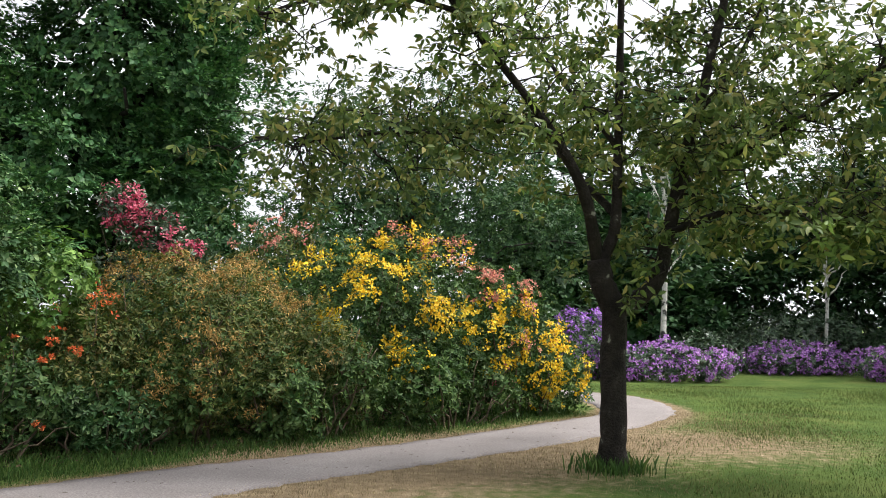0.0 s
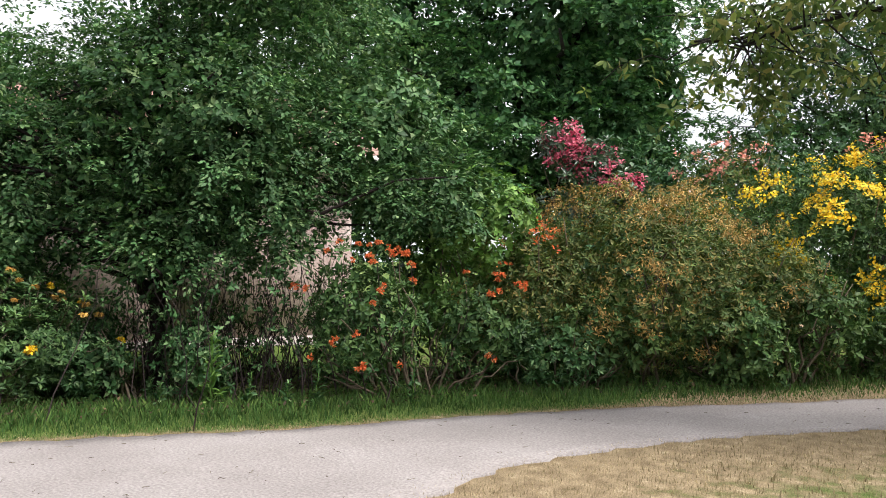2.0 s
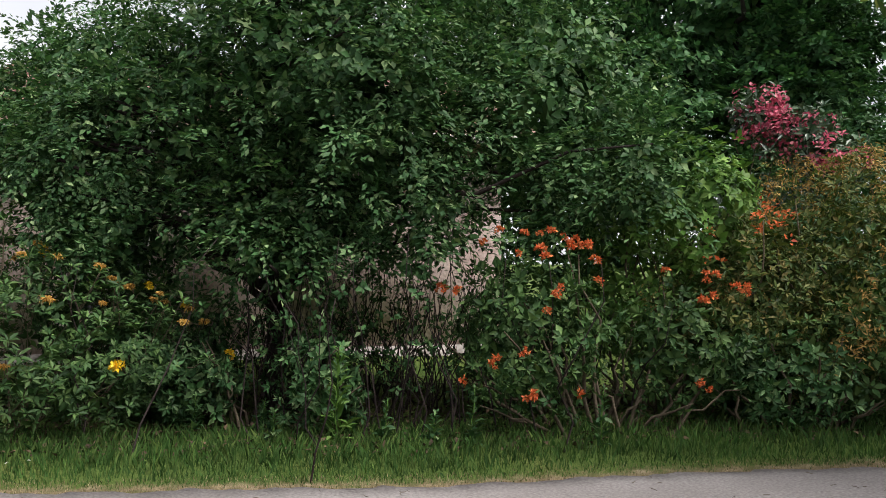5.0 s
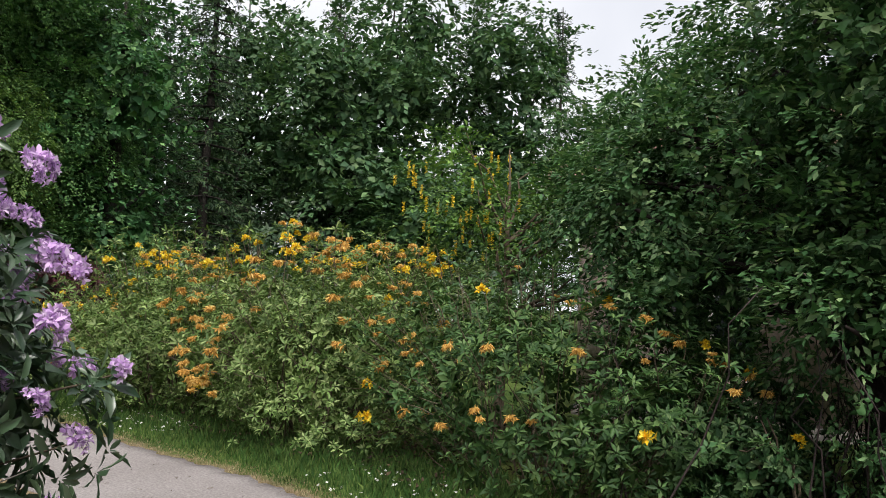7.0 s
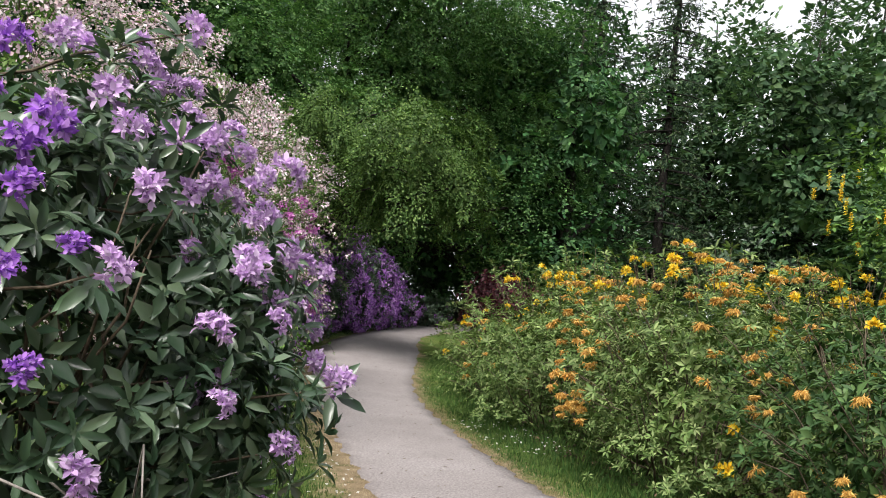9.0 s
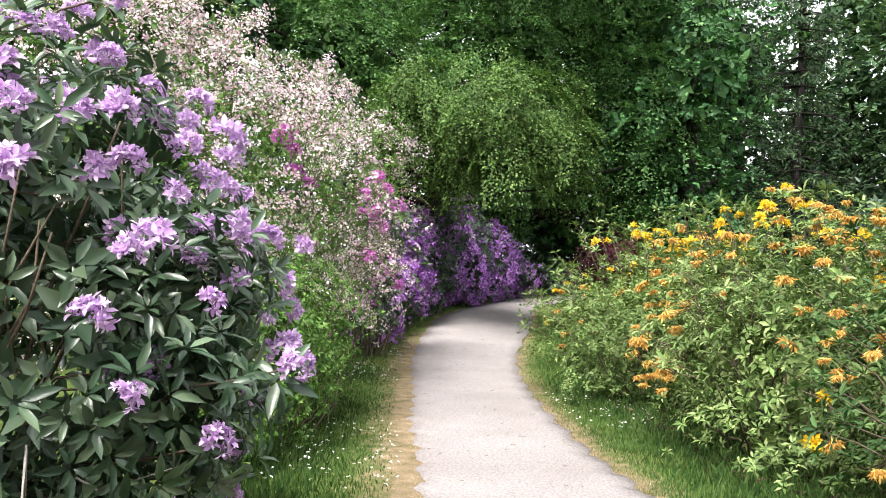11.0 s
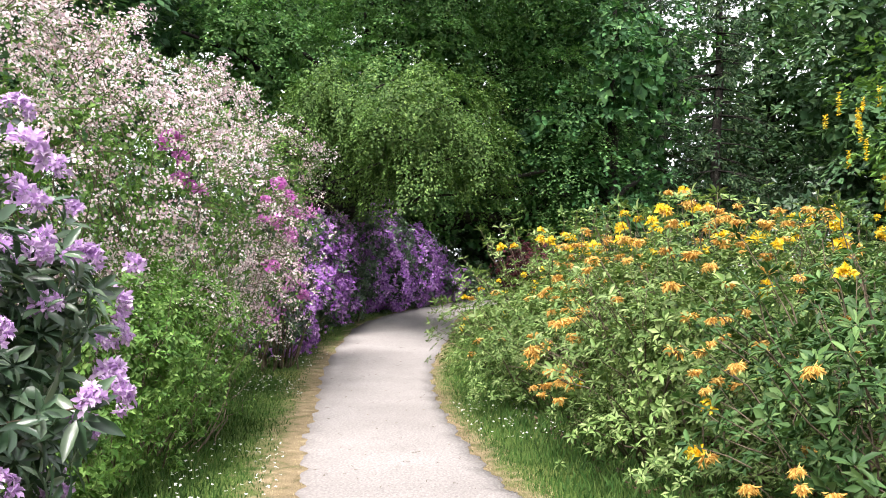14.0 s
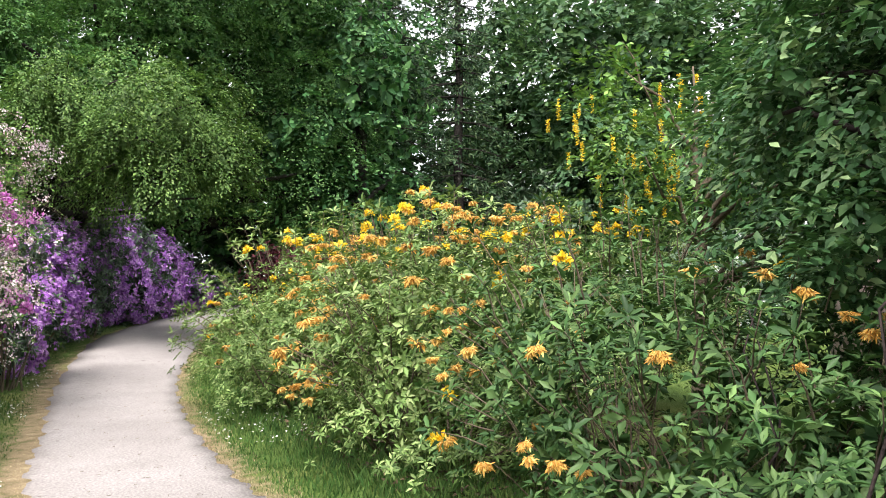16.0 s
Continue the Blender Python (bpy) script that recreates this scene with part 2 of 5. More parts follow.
def leaves(bag, rng, p, n, k, L, W, splay=1.0, droop=0.0, hexed=False, up=0.25, spread=0.0):
    """Whorls of k folded leaves at each shoot tip p that grows along n."""
    m = len(p)
    if m == 0:
        return
    axis = unit(n + np.array([0, 0, up]) + rng.normal(size=(m, 3)) * 0.35)
    ref = np.where(np.abs(axis[:, 2:3]) < 0.9, [[0, 0, 1.0]], [[1.0, 0, 0]])
    a = unit(np.cross(axis, ref))
    b = np.cross(axis, a)
    ph = rng.uniform(0, 6.28, m)[:, None] + np.arange(k) * 6.283 / k + rng.normal(size=(m, k)) * 0.25
    s = splay + rng.normal(size=(m, k)) * 0.28
    d = axis[:, None] * np.cos(s)[..., None] + (a[:, None] * np.cos(ph)[..., None] + b[:, None] * np.sin(ph)[..., None]) * np.sin(s)[..., None]
    d = d.reshape(-1, 3)
    d[:, 2] -= droop * (0.6 + 0.8 * rng.random(len(d)))
    d = unit(d)
    ax = np.repeat(axis, k, 0)
    side = unit(np.cross(d, ax))
    upv = np.cross(side, d)
    base = np.repeat(p, k, 0)
    if spread:
        base = base + rng.normal(size=base.shape) * spread
    ln = (L * (0.6 + 0.55 * rng.random(len(d))))[:, None]
    wd = ln * (W / L) * 0.5
    bs = base + d * ln * 0.12
    tip = base + d * ln - upv * ln * 0.12
    q = len(d)
    if not hexed:
        lf = base + d * ln * 0.52 + side * wd + upv * wd * 0.35
        rt = base + d * ln * 0.52 - side * wd + upv * wd * 0.35
        v = np.stack([bs, rt, tip, lf], 1)
        f = (np.arange(q) * 4)[:, None, None] + np.array([[0, 1, 2], [0, 2, 3]])
    else:
        l1 = base + d * ln * 0.36 + side * wd * 0.85 + upv * wd * 0.3
        l2 = base + d * ln * 0.72 + side * wd * 0.8 + upv * wd * 0.2
        r1 = base + d * ln * 0.36 - side * wd * 0.85 + upv * wd * 0.3
        r2 = base + d * ln * 0.72 - side * wd * 0.8 + upv * wd * 0.2
        m1 = base + d * ln * 0.5
        v = np.stack([bs, r1, r2, tip, l2, l1, m1], 1)
        f = (np.arange(q) * 7)[:, None, None] + np.array([[0, 1, 6], [1, 2, 6], [2, 3, 6], [3, 4, 6], [4, 5, 6], [5, 0, 6]])
    bag.add(v, f)


def sprays(bag, rng, p, n, ln, wd, m, L, W, droop=0.5):
    """Flat layered sprays of leaves: each a drooping fan at the end of a branchlet."""
    M = len(p)
    if M == 0:
        return
    d = unit(n * [1, 1, 0.4] + rng.normal(size=(M, 3)) * 0.3 + [0, 0, -0.35 * droop])
    side = unit(np.cross(d, [0, 0, 1.0]))
    up = np.cross(side, d)
    sc = 0.6 + 0.7 * rng.random((M, 1))
    t = rng.random((M, m)) ** 0.8
    s = (rng.random((M, m)) * 2 - 1) * (1.05 - 0.75 * t)
    pos = (p[:, None] + d[:, None] * ((t - 0.45) * ln * sc)[..., None] + side[:, None] * (s * wd * sc)[..., None]
           + up[:, None] * (rng.normal(size=(M, m)) * 0.025 * ln)[..., None])
    pos[..., 2] -= droop * 0.45 * ln * t ** 2 + 0.12 * ln * s ** 2
    ld = unit(d[:, None] + side[:, None] * (np.sign(s) * 0.8)[..., None] + rng.normal(size=(M, m, 3)) * 0.35 - np.array([0, 0, 0.3 * droop])).reshape(-1, 3)
    lu = np.repeat(up, m, 0) + rng.normal(size=(M * m, 3)) * 0.25
    ls = unit(np.cross(ld, lu))
    lu = np.cross(ls, ld)
    b = pos.reshape(-1, 3)
    q = len(b)
    le = (L * (0.6 + 0.55 * rng.random(q)))[:, None]
    w = le * (W / L) * 0.5
    v = np.stack([b, b + ld * le * 0.5 - ls * w + lu * w * 0.3, b + ld * le, b + ld * le * 0.5 + ls * w + lu * w * 0.3], 1)
    bag.add(v, (np.arange(q) * 4)[:, None, None] + np.array([[0, 1, 2], [0, 2, 3]]))


def tube(bag, pts, radii, sides=6, wob=0.0, rng=None):
    pts = np.asarray(pts, float)
    t = unit(np.gradient(pts, axis=0))
    ref = np.array([0.31, 0.17, 0.93]) if abs(t[0, 2]) < 0.8 else np.array([1.0, 0.1, 0])
    a = unit(np.cross(t, ref))
    b = np.cross(t, a)
    an = np.arange(sides) * 6.283 / sides
    rad = np.asarray(radii, float)[:, None] * np.ones(sides)
    if wob:
        rad = rad * (1 + rng.normal(size=rad.shape) * wob)
    ring = pts[:, None] + rad[..., None] * (a[:, None] * np.cos(an)[:, None] + b[:, None] * np.sin(an)[:, None])
    f = []
    for i in range(len(pts) - 1):
        for j in range(sides):
            p0, p1 = i * sides + j, i * sides + (j + 1) % sides
            f += [[p0, p1, p1 + sides], [p0, p1 + sides, p0 + sides]]
    top = (len(pts) - 1) * sides
    f += [[top, top + j, top + j + 1] for j in range(1, sides - 1)]
    bag.add(ring, f)


def bent(rng, a, b, n=6, sag=0.0, wig=0.06):
    """A crooked line from a to b."""
    a, b = np.asarray(a, float), np.asarray(b, float)
    u = np.linspace(0, 1, n)[:, None]
    p = a + (b - a) * u
    ln = np.linalg.norm(b - a)
    w = rng.normal(size=(n, 3)) * wig * ln * np.sin(u * math.pi)
    p = p + w
    p[:, 2] += sag * ln * np.sin(u[:, 0] * math.pi)
    return p


def thing(name, label, category, group="", at=(0, 0, 0), kind=""):
    ob = new(name)
    ob.empty_display_size = 0.2
    ob.location = at
    return tagged(ob, label, category, group, kind)


def part(name, bag, material, parent, label="", smooth=False, kind=""):
    me = bag.mesh(name, material, smooth) if isinstance(bag, Bag) else bag
    ob = new(name, me)
    ob.parent = parent
    if parent is not None:
        ob.matrix_parent_inverse = Matrix.Translation(-parent.location)
    return tagged(ob, label, kind=kind)


def stems(rng, blobs, n, r=0.02, wig=0.05):
    """Woody stems of a shrub from its foot out to the shoots."""
    bag = Bag()
    p, _ = shell(rng, blobs, 3.0, 0.3, 0.05, low=0.25)
    p = p[rng.permutation(len(p))[:n]]
    cx, cy = np.mean([b[0] for b in blobs]), np.mean([b[1] for b in blobs])
    for q in p:
        fx, fy = cx + (q[0] - cx) * 0.45 + rng.normal() * 0.08, cy + (q[1] - cy) * 0.45 + rng.normal() * 0.08
        foot = (fx, fy, float(ground_z(fx, fy)) - 0.05)
        line = bent(rng, foot, q, 6, 0.05, wig)
        tube(bag, line, np.linspace(r, r * 0.25, 6), 5)
    return bag


def shrub(name, label, blobs, leaf, seed, per=70, k=6, L=0.07, W=0.025, splay=1.05, thick=0.35, lump=0.14, stem_n=24, category="shrub", group="",
          flowers=(), droop=0.0, hexed=False, inner=True, stem_r=0.018, up=0.3, low=None, twig=None, sub=0.35, gap=0.8):
    """A shrub of stems, whorled leaves and blossom. flowers: (material, per m2, k, L, W, splay, facing height range)."""
    rng = np.random.default_rng(seed)
    cx, cy = float(np.mean([b[0] for b in blobs])), float(np.mean([b[1] for b in blobs]))
    ob = thing(name, label, category, group, (cx, cy, float(ground_z(cx, cy))))
    part("branchwork", stems(rng, blobs, stem_n, stem_r), twig or TWIG, ob, kind="stuff")
    bag = Bag()
    p, n = shell(rng, blobs, per, thick, lump, low, sub=sub, gap=gap)
    leaves(bag, rng, p, n, k, L, W, splay, droop, hexed, up)
    if inner:
        small = [(x, y, z, a * 0.7, b * 0.7, c * 0.7) for x, y, z, a, b, c in blobs]
        p, n = shell(rng, small, per * 0.55, 0.25, lump, low)
        leaves(bag, rng, p, n, 6, L * 1.35, W * 1.7, 1.1, droop)
    part("foliage", bag, leaf, ob, kind="stuff")
    for mat, fper, fk, fl, fw, fs, lo, hi, clump, lab in flowers:
        bag = Bag()
        p, n = shell(rng, [(x, y, z, a * 1.02, b * 1.02, c * 1.02) for x, y, z, a, b, c in blobs], fper * 3, 0.10, lump, low, sub=sub)
        keep = (p[:, 2] > lo) & (p[:, 2] < hi)
        if isinstance(clump, list):
            near_any = np.zeros(len(p))
            for x, y, z, r in clump:
                near_any = np.maximum(near_any, 1.25 - np.linalg.norm((p - [x, y, z]) / [r, r, r * 0.8], axis=1))
            tier = np.sin(p[:, 2] * 17 + 2 * np.sin(p[:, 0] * 5)) + np.sin(p[:, 0] * 11 + p[:, 1] * 4) + 0.8 * np.sin(p[:, 1] * 13 - p[:, 2] * 6)
            keep &= rng.random(len(p)) < np.clip(near_any * 1.6, 0.0, 1) * np.clip(0.35 + 0.5 * tier, 0.04, 1)
        elif clump:
            ph = rng.uniform(0, 6.28, 6)
            fld = np.sin(p[:, 0] * clump + ph[0]) + np.sin(p[:, 1] * clump + ph[1]) + np.sin(p[:, 2] * clump * 1.3 + ph[2]) + 0.7 * np.sin((p[:, 0] - p[:, 2]) * clump * 2.1 + ph[3])
            keep &= rng.random(len(p)) < np.clip(0.35 + 0.45 * fld, 0.0, 1)
        else:
            keep &= rng.random(len(p)) < 0.34
        leaves(bag, rng, p[keep] + n[keep] * fl * 0.3, n[keep], fk, fl, fw, fs, spread=fl * (0.35 if fk < 10 else 0.85), up=0.35)
        if bag.n:
            part("blossom", bag, mat, ob, lab, kind="stuff")
    return ob


def tree(name, label, foot, height, r0, blobs, leaf, seed, per=60, k=5, L=0.12, W=0.06, splay=1.1, thick=0.45, lump=0.16, droop=0.25, limbs=14,
         bark=None, category="tree", group="", inner=0.3, low=0.3, lean=(0, 0), hexed=False, spread=0.0, sub=0.6, face=None, spray=None, gap=0.7, core=0.0, core_n=99):
    rng = np.random.default_rng(seed)
    z0 = float(ground_z(*foot))
    ob = thing(name, label, category, group, (foot[0], foot[1], z0))
    wood = Bag()
    top = np.array([foot[0] + lean[0], foot[1] + lean[1], z0 + height])
    trunk = bent(rng, (foot[0], foot[1], z0 - 0.1), top, 9, 0, 0.012)
    tube(wood, trunk, r0 * np.array([1.5, 1.05, 0.95, 0.85, 0.72, 0.58, 0.42, 0.28, 0.12]), 10, 0.04, rng)
    for i in range(limbs):
        c = blobs[i % len(blobs)]
        end = np.array(c[:3]) + unit(rng.normal(size=3)) * np.array(c[3:]) * 0.8
        u = np.clip((end[2] - z0) / height * 0.72, 0.12, 0.9)
        at = trunk[0] + (trunk[-1] - trunk[0]) * u
        line = bent(rng, at, end, 6, 0.06, 0.05)
        rr = r0 * (1 - u) * 0.55 + 0.012
        limb = Bag()
        tube(limb, line, np.linspace(rr, rr * 0.2, 6), 6)
        part("limb", limb, bark or BARK, ob, smooth=True)
    part("trunk", wood, bark or BARK, ob, smooth=True)
    bag = Bag()
    p, n = shell(rng, blobs, per, thick, lump, low, face, sub, gap)
    if spray:
        sprays(bag, rng, p, n, *spray, L, W, droop)
    else:
        leaves(bag, rng, p, n, k, L, W, splay, droop, hexed, 0.2, spread)
    if inner:
        small = [(x, y, z, a * 0.72, b * 0.72, c * 0.72) for x, y, z, a, b, c in blobs]
        p, n = shell(rng, small, per * inner * (spray[2] / 5 if spray else 1), 0.3, lump, low, face)
        leaves(bag, rng, p, n, k, L * 1.35, W * 1.6, 1.1, droop)
    if core:
        small = [(x, y, z, a * 0.45, b * 0.45, c * 0.45) for x, y, z, a, b, c in blobs[:core_n]]
        p, n = shell(rng, small, 1.2 / core ** 2, 0.3, lump, low)
        leaves(bag, rng, p, n, 5, core, core * 0.6, 1.1, droop)
    part("crown", bag, leaf, ob, kind="stuff")
    return ob


# ---- ground and path ----
EDGE_A = [(-1.5, 19.5), (1.6, 18.0), (2.3, 16.0), (2.2, 14.3), (1.56, 13.4), (-0.1, 11.35), (-1.35, 10.0), (-2.4, 9.1), (-3.2, 8.3), (-4.0, 7.4),
          (-4.77, 6.4), (-5.6, 5.6), (-6.44, 4.75), (-7.4, 4.0), (-8.2, 3.4), (-8.9, 2.85), (-9.6, 2.15), (-10.6, 1.25), (-11.8, 0.25),
          (-12.9, -0.6), (-14.3, -1.6), (-15.6, -2.4), (-18.2, -3.8), (-22.0, -5.8), (-26.0, -6.0), (-30, -5)]
EDGE_B = [(-1.5, 21.0), (2.7, 18.5), (3.55, 17.0), (3.62, 15.3), (3.2, 13.9), (1.87, 11.7), (0.26, 9.86), (-0.6, 8.96), (-1.5, 8.1), (-2.1, 7.3),
          (-2.65, 6.2), (-2.8, 5.0), (-4.0, 3.7), (-5.4, 3.45), (-6.7, 2.75), (-7.8, 1.9), (-8.68, 1.14), (-9.6, 0.3), (-10.6, -0.5),
          (-12.0, -1.7), (-13.5, -2.95), (-15.8, -4.6), (-18.4, -6.15), (-22.0, -7.1), (-26.0, -7.5), (-30, -6.5)]
FORK_A = [(-4.0, 3.7), (-2.9, 2.2), (-1.2, 0.4), (0.6, -1.8), (2.4, -4.0), (5, -8)]
FORK_B = [(-2.8, 5.0), (-1.7, 3.9), (0.3, 1.7), (2.2, -0.4), (4.4, -3.0), (7.5, -7)]


def smooth_line(pts, per=8):
    """Catmull-Rom through the points."""
    pts = np.asarray(pts, float)
    q = np.vstack([2 * pts[0] - pts[1], pts, 2 * pts[-1] - pts[-2]])
    out = []
    for i in range(len(pts) - 1):
        p0, p1, p2, p3 = q[i:i + 4]
        for t in np.arange(per) / per:
            out.append(0.5 * (2 * p1 + (p2 - p0) * t + (2 * p0 - 5 * p1 + 4 * p2 - p3) * t * t + (3 * p1 - p0 - 3 * p2 + p3) * t ** 3))
    out.append(pts[-1])
    return np.array(out)


rng = np.random.default_rng(7)
strips = [(smooth_line(EDGE_A, 14), smooth_line(EDGE_B, 14)), (smooth_line(FORK_A, 14), smooth_line(FORK_B, 14))]
edge_pts = np.vstack([s[::2] for pair in strips for s in pair])
mid_pts = np.vstack([(a + (b - a) * u)[::2] for a, b in strips for u in np.linspace(0, 1, 7)])


def near(x, y, pts, step=1):
    """Distance from each place to the nearest of the points."""
    q = np.stack([np.ravel(x), np.ravel(y)], 1)
    out = np.full(len(q), 1e9)
    for i in range(0, len(q), 4000):
        d = q[i:i + 4000, None] - pts[None, ::step]
        out[i:i + 4000] = np.sqrt((d ** 2).sum(-1)).min(1)
    return out.reshape(np.shape(x))


def inside_or_out(x, y):
    e, m = near(x, y, edge_pts), near(x, y, mid_pts)
    return np.where(m < e * 0.999, -e, e)


TX, TY = np.arange(-30, 14, 0.1), np.arange(-12, 26, 0.1)
TABLE = inside_or_out(*np.meshgrid(TX, TY))


def path_depth(x, y):
    """About how far inside (minus) or outside (plus) of the path a place lies."""
    fx, fy = np.clip((np.asarray(x) + 30) / 0.1, 0, len(TX) - 1.01), np.clip((np.asarray(y) + 12) / 0.1, 0, len(TY) - 1.01)
    ix, iy = fx.astype(int), fy.astype(int)
    ux, uy = fx - ix, fy - iy
    return (TABLE[iy, ix] * (1 - ux) + TABLE[iy, ix + 1] * ux) * (1 - uy) + (TABLE[iy + 1, ix] * (1 - ux) + TABLE[iy + 1, ix + 1] * ux) * uy


gm, nt, bsdf, _ = nodes_of("lawn_soil")
geo_pos = nt.nodes.new("ShaderNodeNewGeometry").outputs["Position"]
att = nt.nodes.new("ShaderNodeAttribute")
att.attribute_name = "dry"
n1, n2, n3 = noise_node(nt, 0.9, 4, geo_pos), noise_node(nt, 7, 4, geo_pos), noise_node(nt, 90, 3, geo_pos)
green = ramp_node(nt, n1, [(0.3, (0.05, 0.092, 0.02)), (0.55, (0.085, 0.13, 0.03)), (0.75, (0.145, 0.165, 0.05))])
tan = ramp_node(nt, n2, [(0.3, (0.165, 0.122, 0.072)), (0.6, (0.265, 0.205, 0.125)), (0.8, (0.38, 0.315, 0.205))])
add = nt.nodes.new("ShaderNodeMath")
add.operation = "MULTIPLY_ADD"
nt.links.new(n2, add.inputs[0])
add.inputs[1].default_value = 0.9
nt.links.new(att.outputs["Fac"], add.inputs[2])
mr = nt.nodes.new("ShaderNodeMapRange")
mr.inputs["From Min"].default_value, mr.inputs["From Max"].default_value = 0.75, 1.15
nt.links.new(add.outputs[0], mr.inputs["Value"])
col = mix_node(nt, mr.outputs[0], green, tan)
col = mix_node(nt, 1.0, col, ramp_node(nt, n3, [(0.3, (0.6, 0.6, 0.6)), (0.7, (1.3, 1.3, 1.3))]), "MULTIPLY")
nt.links.new(col, bsdf.inputs["Base Color"])
bsdf.inputs["Roughness"].default_value = 0.95
bsdf.inputs["Specular IOR Level"].default_value = 0.1
bp = nt.nodes.new("ShaderNodeBump")
bp.inputs["Strength"].default_value, bp.inputs["Distance"].default_value = 0.8, 0.03
nt.links.new(n3, bp.inputs["Height"])
nt.links.new(bp.outputs[0], bsdf.inputs["Normal"])

xs = np.concatenate([np.linspace(-900, -60, 10), np.linspace(-55, -31, 12), np.linspace(-30, 14, 133), np.linspace(16, 55, 20), np.linspace(60, 900, 10)])
ys = np.concatenate([np.linspace(-900, -60, 10), np.linspace(-55, -13, 21), np.linspace(-12, 26, 115), np.linspace(28, 55, 14), np.linspace(60, 900, 10)])
X, Y = np.meshgrid(xs, ys)
D = path_depth(X, Y)
Z = ground_z(X, Y) + 0.015 * np.clip(D, 0, 1) * np.sin(X * 1.3 + np.sin(Y * 0.9)) * np.sin(Y * 1.1) - 0.02 * (D < -0.3)
nx, ny = len(xs), len(ys)
gi = (np.arange(ny - 1)[:, None] * nx + np.arange(nx - 1)).ravel()
bag = Bag()
bag.add(np.stack([X, Y, Z], -1), np.concatenate([np.stack([gi, gi + 1, gi + nx + 1], 1), np.stack([gi, gi + nx + 1, gi + nx], 1)]))
gme = bag.mesh("ground", gm, True)
dry = gme.attributes.new("dry", "FLOAT", "POINT")
lawn_side = np.clip((X * 0.6 - Y * 0.55 + 7.0) / 6, 0, 1) * (X > -3.2)
south = (-0.7 * (X + 5) + 0.72 * (Y - 5.5) < 0) & (X < -5.5)
tan_zone = (X > -3) & (X < 2.4) & (Y > 3.5) & (Y < 12) & (D > 0)
reach = 0.30 + 1.5 * lawn_side + 0.35 * south + 1.8 * tan_zone
dv = np.clip(1.05 - np.clip(D, 0, None) / reach, 0, 1) * np.where((lawn_side > 0.02), 1.0, np.where(south, 0.85, 0.9))
dv = np.maximum(dv, 0.85 * np.exp(-((X - 2.4) ** 2 / 9 + (Y - 11.2) ** 2 / 3.5)))
dry.data.foreach_set("value", dv.ravel().astype(np.float32))
tagged(new("ground", gme), "mown green lawn with dry straw patches beside the path", "ground", kind="structure")

PATHM = rough_mat("pale_gravel", [(0.25, (0.205, 0.186, 0.178)), (0.5, (0.236, 0.216, 0.207)), (0.75, (0.268, 0.248, 0.239))], 1.1, 0.95, 0.5, 52, 0.1)
bag = Bag()
for a, b in strips:
    u = np.concatenate([[0], np.linspace(0, 1, 9), [1]])
    t = np.arange(len(a))
    wob = 0.03 * np.stack([np.sin(t * 0.9 + 1) + 0.7 * np.sin(t * 2.3), np.sin(t * 1.1 + 2) + 0.7 * np.sin(t * 2.0)], 1)
    dirn = unit(b - a)
    a2, b2 = a + dirn * wob[:, :1], b + dirn * wob[:, 1:]
    g = a2[:, None] + (b2 - a2)[:, None] * u[:, None]
    z = ground_z(g[..., 0], g[..., 1]) + 0.012 + 0.012 * np.sin(math.pi * u) + rng.normal(size=g.shape[:2]) * 0.002 - 0.05 * (np.abs(np.arange(11) - 5) == 5)
    v = np.concatenate([g, z[..., None]], -1)
    i = (np.arange(len(a) - 1)[:, None] * 11 + np.arange(10)).ravel()
    bag.add(v, np.concatenate([np.stack([i, i + 11, i + 12], 1), np.stack([i, i + 12, i + 1], 1)]))
tagged(new("path", bag.mesh("path", PATHM)), "pale compacted gravel footpath curving between flowering shrubs", "path", kind="structure")


def blades(name, label, rng, x, y, hgt, wid, mat):
    """Upright grass blades, each a bent sliver."""
    n = len(x)
    z = ground_z(x, y)
    h = hgt * (0.4 + 0.8 * rng.random(n)) * np.ones(n)
    an = rng.uniform(0, 6.28, n)
    ln = rng.normal(size=(n, 2)) * 0.22 * h[:, None]
    w = wid * (0.6 + 0.6 * rng.random(n))
    base = np.stack([x, y, z - 0.01], 1)
    side = np.stack([np.cos(an) * w, np.sin(an) * w, 0 * an], 1)
    mid = base + np.stack([ln[:, 0] * 0.3, ln[:, 1] * 0.3, h * 0.6], 1)
    tip = base + np.stack([ln[:, 0], ln[:, 1], h], 1)
    v = np.stack([base - side, base + side, mid + side * 0.6, tip], 1)
    f = (np.arange(n) * 4)[:, None, None] + np.array([[0, 1, 2], [0, 2, 3]])
    if np.max(hgt) < 0.06:
        v, f = np.stack([base - side, base + side, tip], 1), (np.arange(n) * 3)[:, None, None] + np.array([[0, 1, 2]])
    bag = Bag()
    bag.add(v, f)
    return tagged(new(name, bag.mesh(name, mat)), label, "grass", kind="stuff")


def scatter(rng, n, x0, x1, y0, y1):
    return rng.uniform(x0, x1, n), rng.uniform(y0, y1, n)


# verge between path and shrubs
def along(rng, line, n, far, power, side):
    """Random places beside a line, thinning out with distance to one side."""
    i = rng.integers(len(line) - 1, size=n)
    p = line[i] + (line[i + 1] - line[i]) * rng.random((n, 1))
    t = unit(line[i + 1] - line[i])
    o = far * rng.random(n) ** power * side
    return p[:, 0] - t[:, 1] * o, p[:, 1] + t[:, 0] * o


